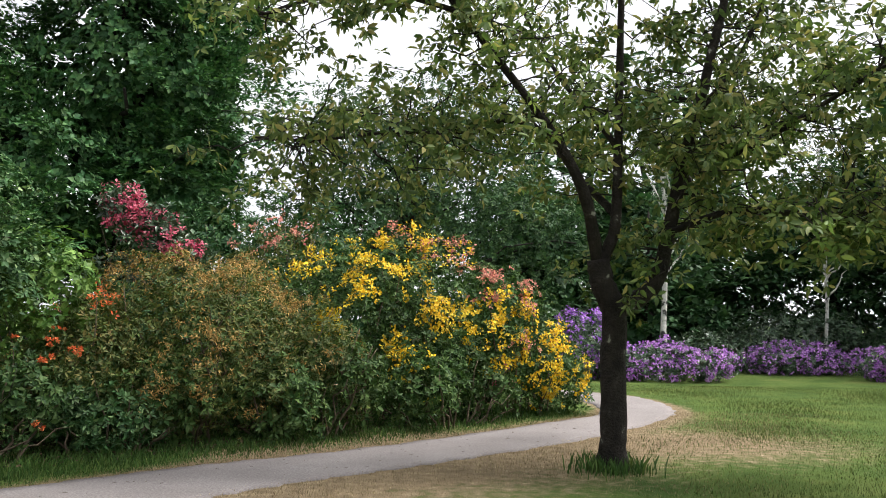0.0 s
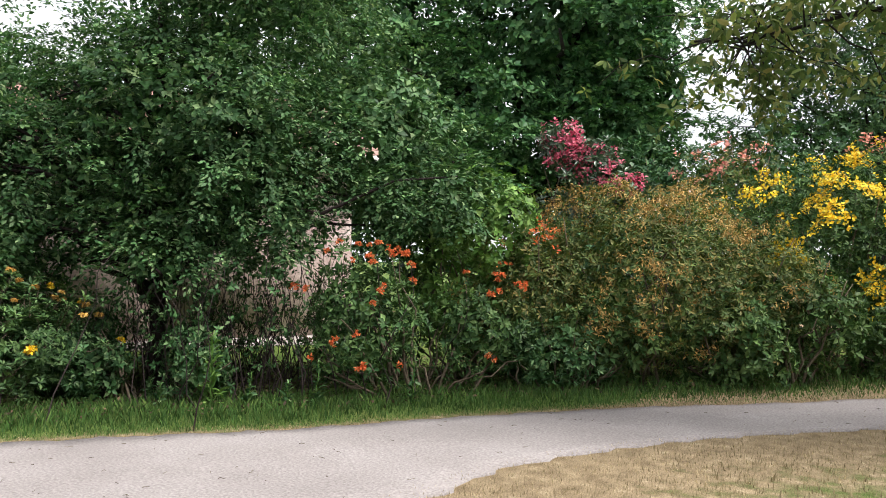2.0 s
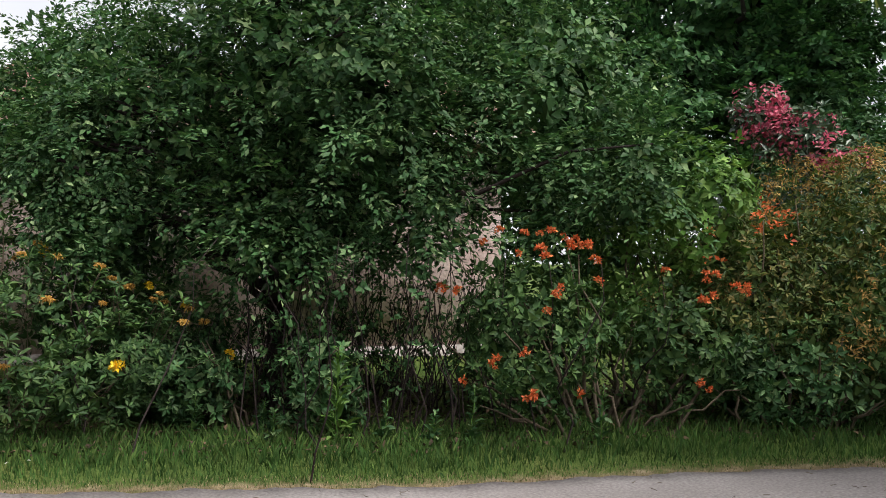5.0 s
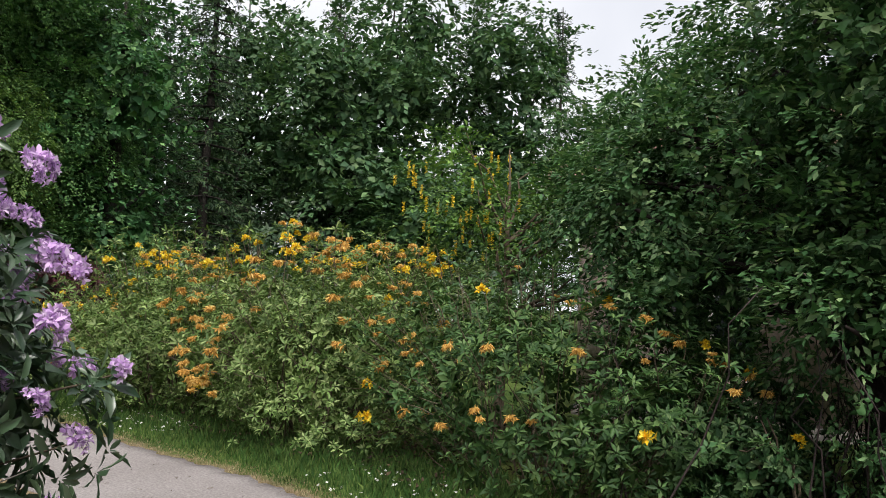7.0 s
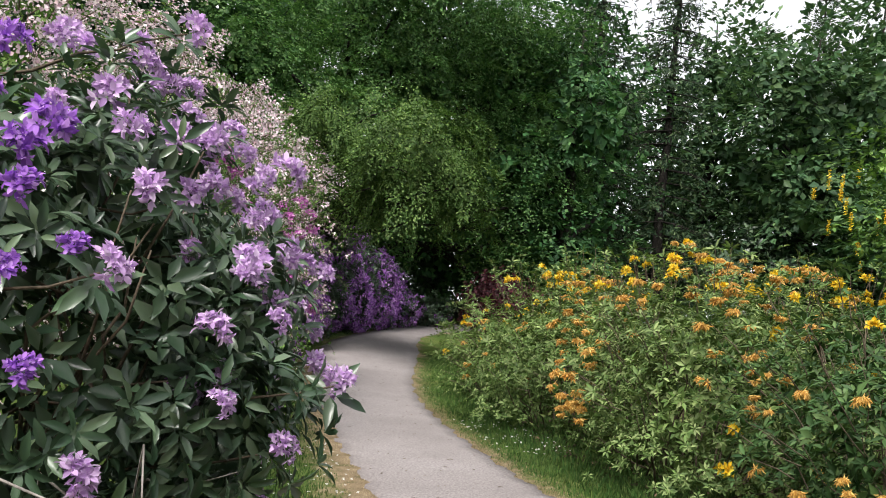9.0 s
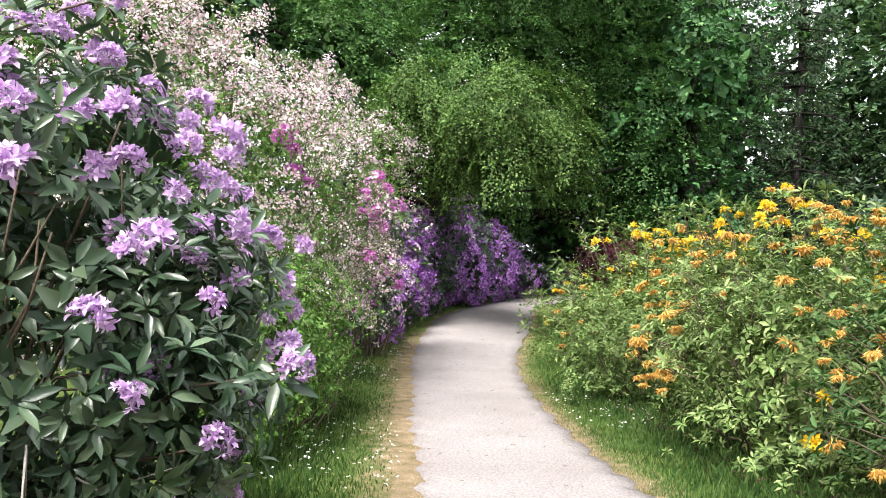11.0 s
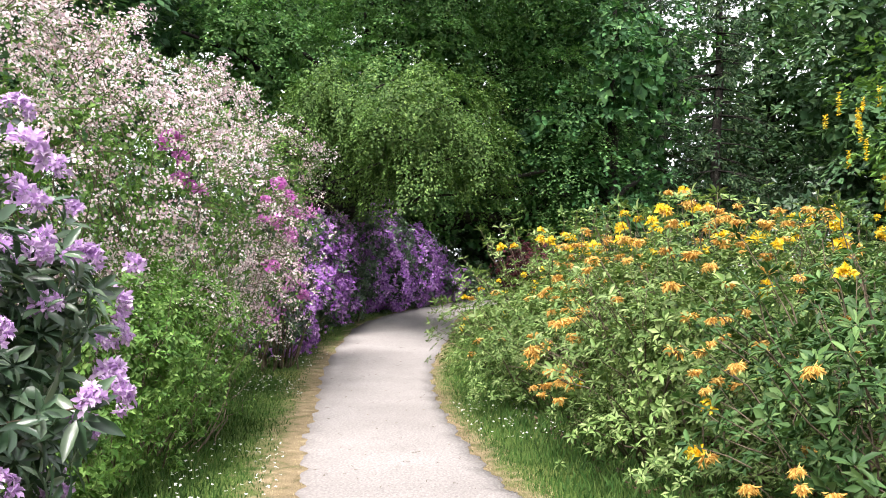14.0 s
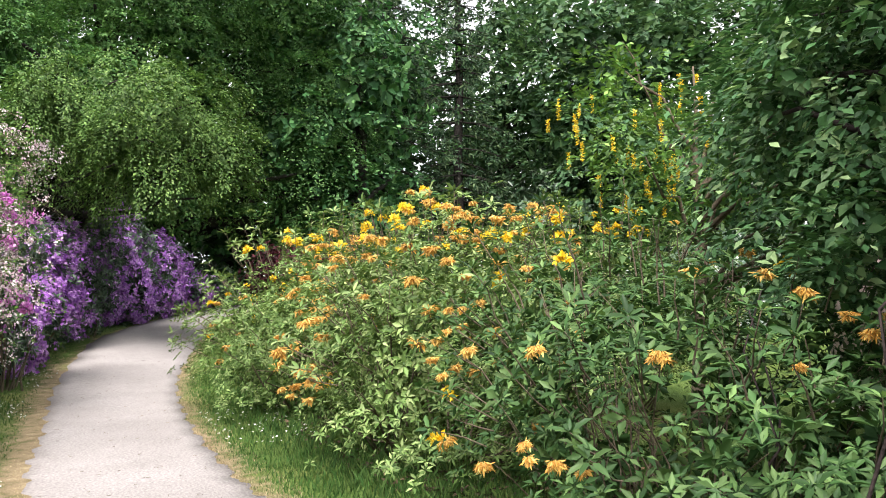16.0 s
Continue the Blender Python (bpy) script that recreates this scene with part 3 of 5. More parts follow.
edge_a, edge_b = smooth_line(EDGE_A[3:23], 12), smooth_line(EDGE_B[12:24], 12)
x, y = along(rng, edge_a, 62000, 1.7, 1.3, -1)
d = path_depth(x, y)
k = d > 0.05 + 0.12 * rng.random(len(x))
blades("verge_grass", "green grass on the verge below the shrubs", rng, x[k], y[k], 0.03 + 0.085 * np.clip((d[k] - 0.12) / 0.6, 0, 1), 0.0042, G["grass"])
x, y = along(rng, edge_b, 32000, 1.2, 1.0, 1)
d = path_depth(x, y)
k = (d > 0.2) & (rng.random(len(x)) < 0.25 + d)
blades("verge_grass", "thin green grass below the purple rhododendrons", rng, x[k], y[k], 0.03 + 0.06 * np.clip((d[k] - 0.2) / 0.7, 0, 1), 0.005, G["grass"])
x, y = along(rng, edge_b, 10000, 0.55, 1.3, 1)
d = path_depth(x, y)
k = d > -0.03
blades("dry_grass", "trampled dry grass and brown litter at the path edge", rng, x[k], y[k], 0.025, 0.004, G["straw"])
x, y = scatter(rng, 170000, -3, 11, 5.5, 21)
d = path_depth(x, y)
lush = np.clip((d - 0.15 - 1.9 * (x < 2.2) * (y < 11.5)) / 1.6, 0, 1)
k = (d > 0.02) & (-0.7 * (x + 5) + 0.72 * (y - 5.5) < 5.2 + 0 * x) & (rng.random(len(x)) < lush)
k &= ~((x < 2.2) & (y > 12.0))
blades("lawn_grass", "short mown green lawn grass", rng, x[k], y[k], 0.045, 0.005, G["lawn"])
x, y = scatter(rng, 130000, -3, 6, 4.5, 15)
d = path_depth(x, y)
k = (d > 0.0) & (d < 3.2) & (-0.7 * (x + 5) + 0.72 * (y - 5.5) < 4.0) & (rng.random(len(x)) < 1 - 0.3 * d)
blades("dry_grass", "dry straw-coloured grass at the path edge", rng, x[k], y[k], 0.035, 0.004, G["straw"])
x, y = along(rng, edge_a, 26000, 0.32, 1.6, -1)
d = path_depth(x, y)
k = d > -0.05
blades("dry_grass", "short dry grass fringing the gravel", rng, x[k], y[k], 0.03, 0.004, G["straw"])

# daisies in the verge, litter on the path
bag = Bag()
x, y = scatter(rng, 9000, -16, -6, -4, 5)
d = path_depth(x, y)
k = (d > 0.15) & (d < 1.0) & (np.sin(x * 2.1) + np.sin(y * 1.7) > 0.2)
x, y = x[k][:420], y[k][:420]
p = np.stack([x, y, ground_z(x, y) + 0.05 + 0.04 * rng.random(len(x))], 1)
leaves(bag, rng, p, np.tile([0, 0, 1.0], (len(p), 1)), 6, 0.014, 0.010, 1.4)
tagged(new("daisies", bag.mesh("daisies", F["white"])), "tiny white daisies scattered in the verge grass", "flower", kind="stuff")
bag = Bag()
x, y = scatter(rng, 12000, -16, 2, -5, 14)
d = path_depth(x, y)
k = np.where(d < -0.02)[0][:420]
for i in k:
    an, ln = rng.uniform(0, 6.28), rng.uniform(0.012, 0.06)
    z = float(ground_z(x[i], y[i])) + 0.034
    e = np.array([math.cos(an), math.sin(an), 0]) * ln
    tube(bag, bent(rng, (x[i], y[i], z), np.array([x[i], y[i], z + 0.004]) + e, 4, 0.02, 0.08), [0.0022, 0.002, 0.0018, 0.001], 4)
tagged(new("twig_litter", bag.mesh("twig_litter", TWIG)), "small dry twigs lying on the gravel", "twigs", kind="stuff")

# ---- shrubs beyond the path, from the beech end to the lawn ----
YB = [
    ("tip", [(-15.0, 0.0, 0.6, 1.4, 1.4, 1.0), (-16.4, -0.6, 0.6, 1.0, 1.0, 0.75)], 21),
    ("mid", [(-12.8, 1.32, 0.66, 1.48, 1.42, 1.3), (-14.3, 1.2, 0.95, 1.1, 1.1, 1.1)], 22),
    ("near", [(-10.72, 3.58, 0.64, 1.42, 1.38, 1.25), (-11.9, 2.75, 0.8, 1.25, 1.25, 1.25)], 23),
    ("back", [(-13.6, 4.2, 1.1, 1.5, 1.5, 1.05)], 24),
    ("end", [(-8.8, 5.3, 0.6, 1.35, 1.3, 0.95), (-9.8, 4.85, 0.75, 1.22, 1.18, 1.1), (-8.0, 6.0, 0.5, 0.8, 0.8, 0.65)], 25),
]


def flower_cluster(name, seed, mat_a, florets, R, L, W, hang=0.0, full=True):
    """A truss of five-petalled funnel flowers."""
    rng = np.random.default_rng(seed)
    bag = Bag()
    u = unit(rng.normal(size=(florets * 3, 3)) + [0, 0, 0.9])
    u = u[u[:, 2] > -0.25][:florets]
    p = u * np.array([R, R, R * 0.85]) * (0.75 + 0.3 * rng.random((len(u), 1)))
    if hang:
        u = unit(u - [0, 0, hang])
    leaves(bag, rng, p, u, 5, L, W, 0.95, hang * 0.4, full, 0.0)
    leaves(bag, rng, p * 0.5, u, 3, L * 0.9, W * 0.5, 0.5, 0.0, False, 0.0)
    return bag.mesh(name, mat_a)


CL = {
    "mauve": [flower_cluster("blossom_head", 100 + i, F["mauve"], 20, 0.06, 0.042, 0.021) for i in range(4)],
    "violet": [flower_cluster("blossom_head", 110 + i, F["violet"], 20, 0.06, 0.042, 0.021) for i in range(2)],
    "yellow": [flower_cluster("blossom_head", 120 + i, F["yellow"], 11, 0.032, 0.042, 0.022, full=False) for i in range(3)],
    "faded": [flower_cluster("blossom_head", 130 + i, F["faded"], 15, 0.032, 0.048, 0.012, 1.6, full=False) for i in range(3)],
    "orange": [flower_cluster("blossom_head", 140 + i, F["orange"], 7, 0.035, 0.042, 0.020, full=False) for i in range(3)],
    "magenta": [flower_cluster("blossom_head", 150 + i, F["magenta"], 18, 0.055, 0.048, 0.030) for i in range(2)],
}


def set_clusters(ob, rng, meshes, p, n, size=1.0, label="", lift=0.5):
    """Flower heads, each an object of its own on a shared mesh."""
    for q, d in zip(p, n):
        me = meshes[int(rng.integers(len(meshes)))]
        c = new(me.name.split(".")[0], me)
        axis = unit(d + np.array([0, 0, lift]))
        rot = Vector(axis).to_track_quat("Z", "Y").to_matrix().to_4x4() @ Matrix.Rotation(rng.uniform(0, 6.28), 4, "Z")
        c.parent = ob
        c.matrix_parent_inverse = Matrix.Translation(-ob.location)
        sc = size * rng.uniform(0.7, 1.15)
        c.matrix_basis = Matrix.Translation(Vector(q + axis * 0.03)) @ rot @ Matrix.Scale(sc, 4)
        tagged(c, label)


for nm, blobs, seed in YB:
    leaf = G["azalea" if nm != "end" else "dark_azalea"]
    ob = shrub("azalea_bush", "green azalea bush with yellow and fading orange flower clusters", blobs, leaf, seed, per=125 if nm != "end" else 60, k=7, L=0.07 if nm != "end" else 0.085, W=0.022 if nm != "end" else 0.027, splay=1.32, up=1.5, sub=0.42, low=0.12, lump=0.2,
               thick=0.4, group="yellow azaleas beside the path", stem_n=40 if nm != "end" else 300, stem_r=0.012 if nm != "end" else 0.007, gap=0.9)
    rng = np.random.default_rng(seed + 500)
    p, n = shell(rng, blobs, 26, 0.06, 0.14)
    k = (n @ np.array([0.55, -0.5, 0.35]) > -0.1) & (p[:, 2] > 0.4)
    p, n = p[k], n[k]
    order = rng.permutation(len(p))
    p, n = p[order], n[order]
    # withering heads sit in drifts, most of them on the stretch in the middle
    drift = np.sin(p[:, 0] * 2.3 + 1.0) + np.sin(p[:, 1] * 2.9 + p[:, 2] * 2.0) + 0.8 * np.sin(p[:, 2] * 5.0 + p[:, 0] * 3.1)
    rich = {"tip": -0.25, "mid": 0.02, "near": 0.34, "back": 0.1, "end": 0.06}[nm]
    fad = rng.random(len(p)) < np.clip(rich + 0.26 * drift, 0.02, 0.9) * (1 if nm != "tip" else 0.6)
    heads = {"tip": 8, "mid": 34, "near": 125, "back": 20, "end": 40}[nm]
    crest = {"tip": 1.25, "mid": 1.72, "near": 1.68, "back": 1.8, "end": 9.0}[nm]
    yel = ~fad & (rng.random(len(p)) < np.where(p[:, 2] > crest, 0.4, 0.02))
    if nm == "tip":
        yel |= ~fad & (rng.random(len(p)) < 0.45 * ((p[:, 0] + 0.8 * p[:, 1]) < -15.6))
    q, m = shell(rng, blobs, 8, 0.02, 0.1, 0.5)
    up_q = q + unit(m + [0, 0, 0.8]) * rng.uniform(0.06, 0.28, (len(q), 1))
    twb, lvb = Bag(), Bag()
    for a, b in zip(q - m * 0.15, up_q):
        tube(twb, bent(rng, a, b, 4, 0, 0.04), [0.005, 0.004, 0.003, 0.002], 4)
    leaves(lvb, rng, up_q, unit(m + [0, 0, 0.8]), 8, 0.1, 0.028, 1.2, 0.0, True)
    leaves(lvb, rng, (q + up_q) / 2, unit(m + [0, 0, 0.8]), 4, 0.09, 0.028, 1.2)
    part("branchwork", twb, TWIG, ob, kind="stuff")
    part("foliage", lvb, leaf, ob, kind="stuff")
    set_clusters(ob, rng, CL["yellow"], p[yel][:26], n[yel][:26], 1.15, "bright yellow flower cluster")
    set_clusters(ob, rng, CL["faded"], p[fad][:heads], n[fad][:heads], 1.2 if nm != "end" else 0.9, "withering orange flower cluster", 3.0)

# orange azalea under the apple tree
ob = shrub("azalea_bush", "dark green azalea with sparse orange-red star flowers", [(-5.35, 8.1, 0.8, 0.75, 0.7, 0.8), (-4.55, 9.1, 0.6, 0.6, 0.6, 0.6)], G["dark_azalea"], 31,
           per=75, L=0.08, W=0.03, thick=0.45, group="azaleas along the path")
rng = np.random.default_rng(531)
p, n = shell(rng, [(-5.35, 8.1, 0.85, 0.75, 0.7, 0.8), (-4.55, 9.1, 0.65, 0.6, 0.6, 0.6)], 14, 0.05, 0.1)
k = (n @ np.array([0.6, -0.7, 0.2]) > 0.1) & (p[:, 2] > 0.35) & (np.sin(p[:, 0] * 5 + 2) + np.sin(p[:, 2] * 6) > -0.5)
set_clusters(ob, rng, CL["orange"], p[k][:42], n[k][:42], 0.85, "orange-red flower cluster")

# withered brown azalea
BR = [(-3.4, 10.7, 1.1, 1.5, 1.25, 1.2), (-2.2, 11.3, 0.9, 1.0, 1.0, 0.9), (-4.3, 10.0, 0.95, 0.9, 0.85, 0.95)]
shrub("azalea_bush", "rounded azalea bush with many withered brown flowers", BR, G["brown_azalea"], 32, per=125, L=0.075, W=0.024, thick=0.35, gap=0.6, group="azaleas along the path", up=0.6,
      flowers=[(F["brown"], 80, 6, 0.055, 0.014, 1.9, 0.9, 9, 2.6, "withered brown flowers"), (F["brown"], 85, 7, 0.06, 0.015, 2.0, 0.2, 9, [(-3.1, 9.5, 0.75, 0.42), (-2.95, 9.75, 1.25, 0.4), (-3.5, 9.4, 0.4, 0.3), (-2.4, 10.2, 0.5, 0.25)], "withered brown flowers"),
               (F["orange"], 40, 5, 0.06, 0.03, 1.0, 0.5, 1.9, [(-4.35, 9.2, 1.45, 0.3), (-4.6, 9.1, 1.15, 0.25), (-3.9, 9.6, 1.75, 0.25)], "orange flowers")])
for i, b in enumerate([[(-3.5, 9.95, 0.5, 0.75, 0.55, 0.6), (-4.2, 9.65, 0.45, 0.6, 0.45, 0.5)], [(-2.3, 10.6, 0.5, 0.8, 0.6, 0.6), (-1.6, 11.3, 0.7, 0.75, 0.6, 0.8)], [(-0.7, 12.15, 0.55, 0.75, 0.6, 0.65), (0.3, 13.1, 0.5, 0.7, 0.6, 0.55)]]):
    shrub("azalea_bush", "low dark green azalea without flowers at the path edge", b, G["mid_azalea"], 340 + i, per=85, L=0.088, W=0.032, thick=0.4, group="azaleas along the path", stem_n=20, lump=0.22, up=0.6)
# large yellow and salmon azalea at the bend
YA = [(-1.6, 13.2, 1.55, 1.35, 1.2, 1.2), (-0.8, 13.4, 1.5, 1.25, 1.1, 1.4), (-0.7, 13.0, 0.8, 1.1, 0.9, 0.8)]
YC = [(0.3, 14.0, 1.45, 1.15, 1.05, 1.2), (1.2, 14.3, 0.85, 0.85, 0.8, 0.9), (1.6, 14.6, 0.45, 0.6, 0.6, 0.55)]
shrub("azalea_bush", "large azalea bush with patches of bright yellow flowers", YA, G["dark_azalea"], 33, per=85, L=0.085, W=0.029, thick=0.35, group="azaleas along the path", up=0.6,
      flowers=[(F["yellow"], 88, 7, 0.062, 0.036, 1.0, 0.1, 9, [(-2.4, 12.5, 2.3, 0.5), (-1.5, 12.3, 2.05, 0.6), (-0.9, 12.9, 2.6, 0.75), (-0.9, 12.0, 1.05, 0.42), (-0.3, 12.1, 0.3, 0.3), (-0.4, 12.5, 1.7, 0.45), (-1.9, 12.3, 1.5, 0.3)], "yellow flowers"),
               (F["yellow"], 6, 6, 0.06, 0.034, 1.0, 1.0, 9, 3.6, "yellow flowers"), (F["salmon"], 70, 6, 0.055, 0.032, 1.0, 1.9, 9, [(-0.2, 13.3, 2.7, 0.5), (-1.0, 13.4, 2.9, 0.35)], "salmon pink flowers")])
shrub("azalea_bush", "azalea bush with mixed yellow, salmon and crimson flowers at the bend", YC, G["dark_azalea"], 38, per=85, L=0.085, W=0.029, thick=0.35, group="azaleas along the path", up=0.6,
      flowers=[(F["yellow"], 88, 7, 0.062, 0.036, 1.0, 0.1, 9, [(0.4, 13.0, 1.5, 0.6), (1.2, 13.5, 1.1, 0.6), (1.5, 13.9, 0.6, 0.6), (0.9, 13.4, 1.7, 0.35), (0.4, 13.1, 0.9, 0.4)], "yellow flowers"),
               (F["salmon"], 80, 6, 0.06, 0.034, 1.0, 0.6, 9, [(0.3, 13.3, 2.2, 0.55), (0.9, 13.7, 1.9, 0.45), (0.9, 13.3, 1.1, 0.3)], "salmon pink flowers"),
               (F["pink"], 80, 6, 0.06, 0.034, 1.0, 0.1, 1.4, [(0.65, 13.0, 0.5, 0.4), (0.2, 13.1, 0.25, 0.25)], "crimson flowers")])
shrub("azalea_bush", "twiggy brown azalea with pink flowers on top", [(-3.0, 14.3, 2.45, 0.95, 0.85, 0.85), (-3.7, 14.5, 2.0, 0.8, 0.8, 0.9), (-3.2, 14.4, 1.0, 1.0, 0.9, 1.0)], G["brown_azalea"], 34, per=34, L=0.09, W=0.03, thick=0.5, stem_n=70, stem_r=0.012,
      group="azaleas along the path", flowers=[(F["salmon"], 40, 6, 0.07, 0.04, 1.0, 2.4, 9, [(-2.9, 13.7, 3.2, 0.6), (-3.4, 13.8, 2.9, 0.4)], "salmon flowers")])
shrub("rhododendron_bush", "tall dark rhododendron with crimson pink flower heads", [(-5.7, 14.0, 3.3, 0.5, 0.45, 0.42), (-5.2, 13.9, 3.0, 0.6, 0.5, 0.4), (-4.75, 13.9, 2.6, 0.6, 0.45, 0.36), (-5.6, 14.4, 1.4, 1.3, 1.0, 1.4)], G["rhodo"], 35, per=50, L=0.14, W=0.045,
      thick=0.45, flowers=[(F["pink"], 70, 8, 0.08, 0.045, 1.05, 2.2, 9, [(-5.6, 13.6, 3.3, 0.45), (-5.2, 13.5, 2.95, 0.5), (-4.6, 13.6, 2.65, 0.35), (-6.2, 13.8, 3.0, 0.25), (-4.3, 13.8, 3.0, 0.2)], "crimson pink flowers")])
shrub("green_shrub", "light green leafy shrub between the azaleas", [(-4.7, 9.8, 1.75, 0.75, 0.75, 0.7), (-5.3, 9.9, 1.0, 0.8, 0.8, 0.9)], G["light"], 36, per=62, L=0.1, W=0.045, droop=0.2)
shrub("green_shrub", "dark green undergrowth shrub beside the lawn bend", [(-4.6, 12.4, 1.0, 1.2, 1.1, 1.1), (0.2, 16.8, 1.0, 1.6, 1.3, 1.1)], G["dark"], 37, per=60, L=0.1, W=0.05)

shrub("green_shrub", "dark green shrub filling the gap behind the azaleas", [(-2.9, 12.7, 1.2, 1.2, 0.8, 1.15), (-3.9, 12.3, 1.0, 1.0, 0.8, 1.0)], G["dark_azalea"], 39, per=60, L=0.09, W=0.035)
shrub("green_shrub", "tall dark green shrub beside the oak", [(-3.2, 17.5, 2.0, 2.0, 1.2, 2.1), (-5.2, 17.0, 2.0, 1.5, 1.1, 2.0)], G["dark"], 40, per=26, L=0.14, W=0.06)

# apple tree
AP = [(-7.7, 8.0, 3.1, 2.0, 2.2, 1.7), (-6.0, 9.2, 2.9, 1.4, 1.4, 1.2), (-7.4, 8.3, 4.7, 1.8, 1.9, 1.4), (-6.7, 7.6, 2.7, 1.25, 1.2, 1.0), (-8.9, 6.6, 2.6, 1.2, 1.25, 0.9),
      (-9.2, 8.4, 3.6, 1.3, 1.4, 1.2), (-9.7, 6.9, 3.2, 1.0, 1.0, 0.9), (-7.3, 7.2, 1.9, 0.9, 0.9, 0.6), (-8.6, 7.0, 1.8, 0.8, 0.8, 0.6), (-6.4, 7.8, 1.75, 0.8, 0.8, 0.6), (-5.3, 9.2, 2.15, 0.9, 0.8, 0.65),
      (-8.9, 6.3, 1.6, 0.8, 0.7, 0.55), (-10.2, 7.3, 3.7, 1.0, 1.0, 0.8), (-10.6, 6.7, 3.35, 0.9, 0.9, 0.6), (-7.0, 6.8, 1.5, 0.6, 0.5, 0.45), (-9.4, 6.2, 2.3, 0.9, 0.8, 0.7), (-10.4, 6.1, 2.7, 0.8, 0.8, 0.6)]
tree("apple_tree", "spreading old apple tree with dense dark green leaves", (-7.75, 7.45), 4.8, 0.085, AP, G["apple"], 41, per=24, k=5, L=0.076, W=0.036, sub=0.55, spray=(0.6, 0.17, 30), thick=0.5, droop=0.4, limbs=46, low=1.05,
     lump=0.22, gap=0.9, bark=BARE, core=0.2, core_n=4)

# laburnum
LB = [(-12.1, 4.8, 2.9, 0.8, 0.75, 0.95), (-11.6, 5.7, 2.4, 0.9, 0.9, 0.8), (-11.2, 6.9, 2.2, 1.2, 1.1, 1.1), (-12.0, 6.3, 3.0, 0.8, 0.8, 0.6)]
lab = tree("laburnum_tree", "small laburnum tree hung with yellow flower chains", (-11.9, 5.4), 3.3, 0.06, LB, G["light"], 42, per=15, spray=(0.5, 0.2, 18), k=4, L=0.075, W=0.035, thick=0.6, droop=0.3, limbs=16, low=1.0,
           bark=TWIG, inner=0.15)
rng = np.random.default_rng(542)
p, n = shell(rng, LB[:1], 40, 0.35, 0.1, 1.6)
k = n[:, 2] < 0.45
p = p[k]
bag = Bag()
for q in p[rng.permutation(len(p))[:42]]:
    ln = rng.uniform(0.08, 0.19)
    m = 12
    pts = q - np.outer(np.linspace(0, 1, m), [0, 0, ln])
    leaves(bag, rng, pts, np.tile([0, 0, -1.0], (m, 1)), 4, 0.028, 0.018, 1.3)
part("flower_chains", bag, F["yellow"], lab, "hanging yellow flower chains", kind="stuff")

for i, b in enumerate([[(-8.5, 6.7, 0.5, 0.9, 0.8, 0.65), (-7.9, 6.4, 0.35, 0.6, 0.5, 0.45)], [(-5.9, 8.8, 0.55, 0.7, 0.7, 0.7)], [(-3.9, 9.6, 0.4, 0.7, 0.6, 0.5)], [(-10.3, 6.9, 1.2, 1.0, 0.9, 1.2)], [(-6.6, 7.0, 0.4, 0.5, 0.4, 0.5), (-7.5, 6.4, 0.35, 0.6, 0.4, 0.4)]]):
    shrub("green_shrub", "dark green undergrowth shrub below the apple tree", b, G["apple"], 240 + i, per=95, L=0.08, W=0.03, thick=0.5, group="undergrowth", stem_n=14)

# thicket of bare stems and weeds below the apple tree
rng = np.random.default_rng(43)
ob = thing("thicket", "thicket of thin dark bare stems under the apple tree", "shrub", at=(-6.9, 8.3, 0))
bag, lv = Bag(), Bag()
for i in range(230):
    fx, fy = -7.3 + rng.normal() * 1.0, 8.0 + rng.normal() * 0.8
    h = rng.uniform(0.7, 1.7)
    line = bent(rng, (fx, fy, -0.05), (fx + rng.normal() * 0.25, fy + rng.normal() * 0.25, h), 6, 0, 0.05)
    tube(bag, line, np.linspace(0.009, 0.003, 6), 4)
    leaves(lv, rng, line[2:] + rng.normal(size=(4, 3)) * 0.09, unit(rng.normal(size=(4, 3))), 5, 0.07, 0.036, 1.1)
part("branchwork", bag, BARE, ob, kind="stuff")
part("foliage", lv, G["apple"], ob, kind="stuff")


def weed(label, x, y, h, seed, L=0.2, W=0.045, mat=None, n=26):
    rng = np.random.default_rng(seed)
    ob = thing("weed", label, "plant", "weeds on the verge", (x, y, 0))
    bag, lv = Bag(), Bag()
    line = bent(rng, (x, y, -0.03), (x + 0.03, y + 0.02, h), 7, 0, 0.02)
    tube(bag, line, np.linspace(0.008, 0.003, 7), 5)
    part("stem", bag, G["light"], ob)
    u = np.linspace(0.08, 1, n)
    pts = line[0] + (line[-1] - line[0]) * u[:, None]
    for q, t in zip(pts, u):
        leaves(lv, rng, q[None], np.array([[0, 0, 1.0]]), 3, L * (1.15 - 0.8 * t), W * (1.1 - 0.7 * t), 1.0, 0.0, True, 0)
    part("leaves", lv, mat or G["light"], ob, kind="stuff")
    return ob


weed("tall weed with long lance-shaped leaves on the verge", -6.15, 6.75, 0.72, 44)
for i, (x, y) in enumerate([(-5.6, 7.2), (-5.9, 7.0), (-5.35, 7.35), (-6.6, 6.5), (-7.2, 6.2), (-4.6, 7.9), (-7.0, 6.7)]):
    weed("leafy green weed on the grassy verge", x, y, 0.25 + 0.09 * (i % 3), 45 + i, 0.12, 0.05, G["apple"], 16)

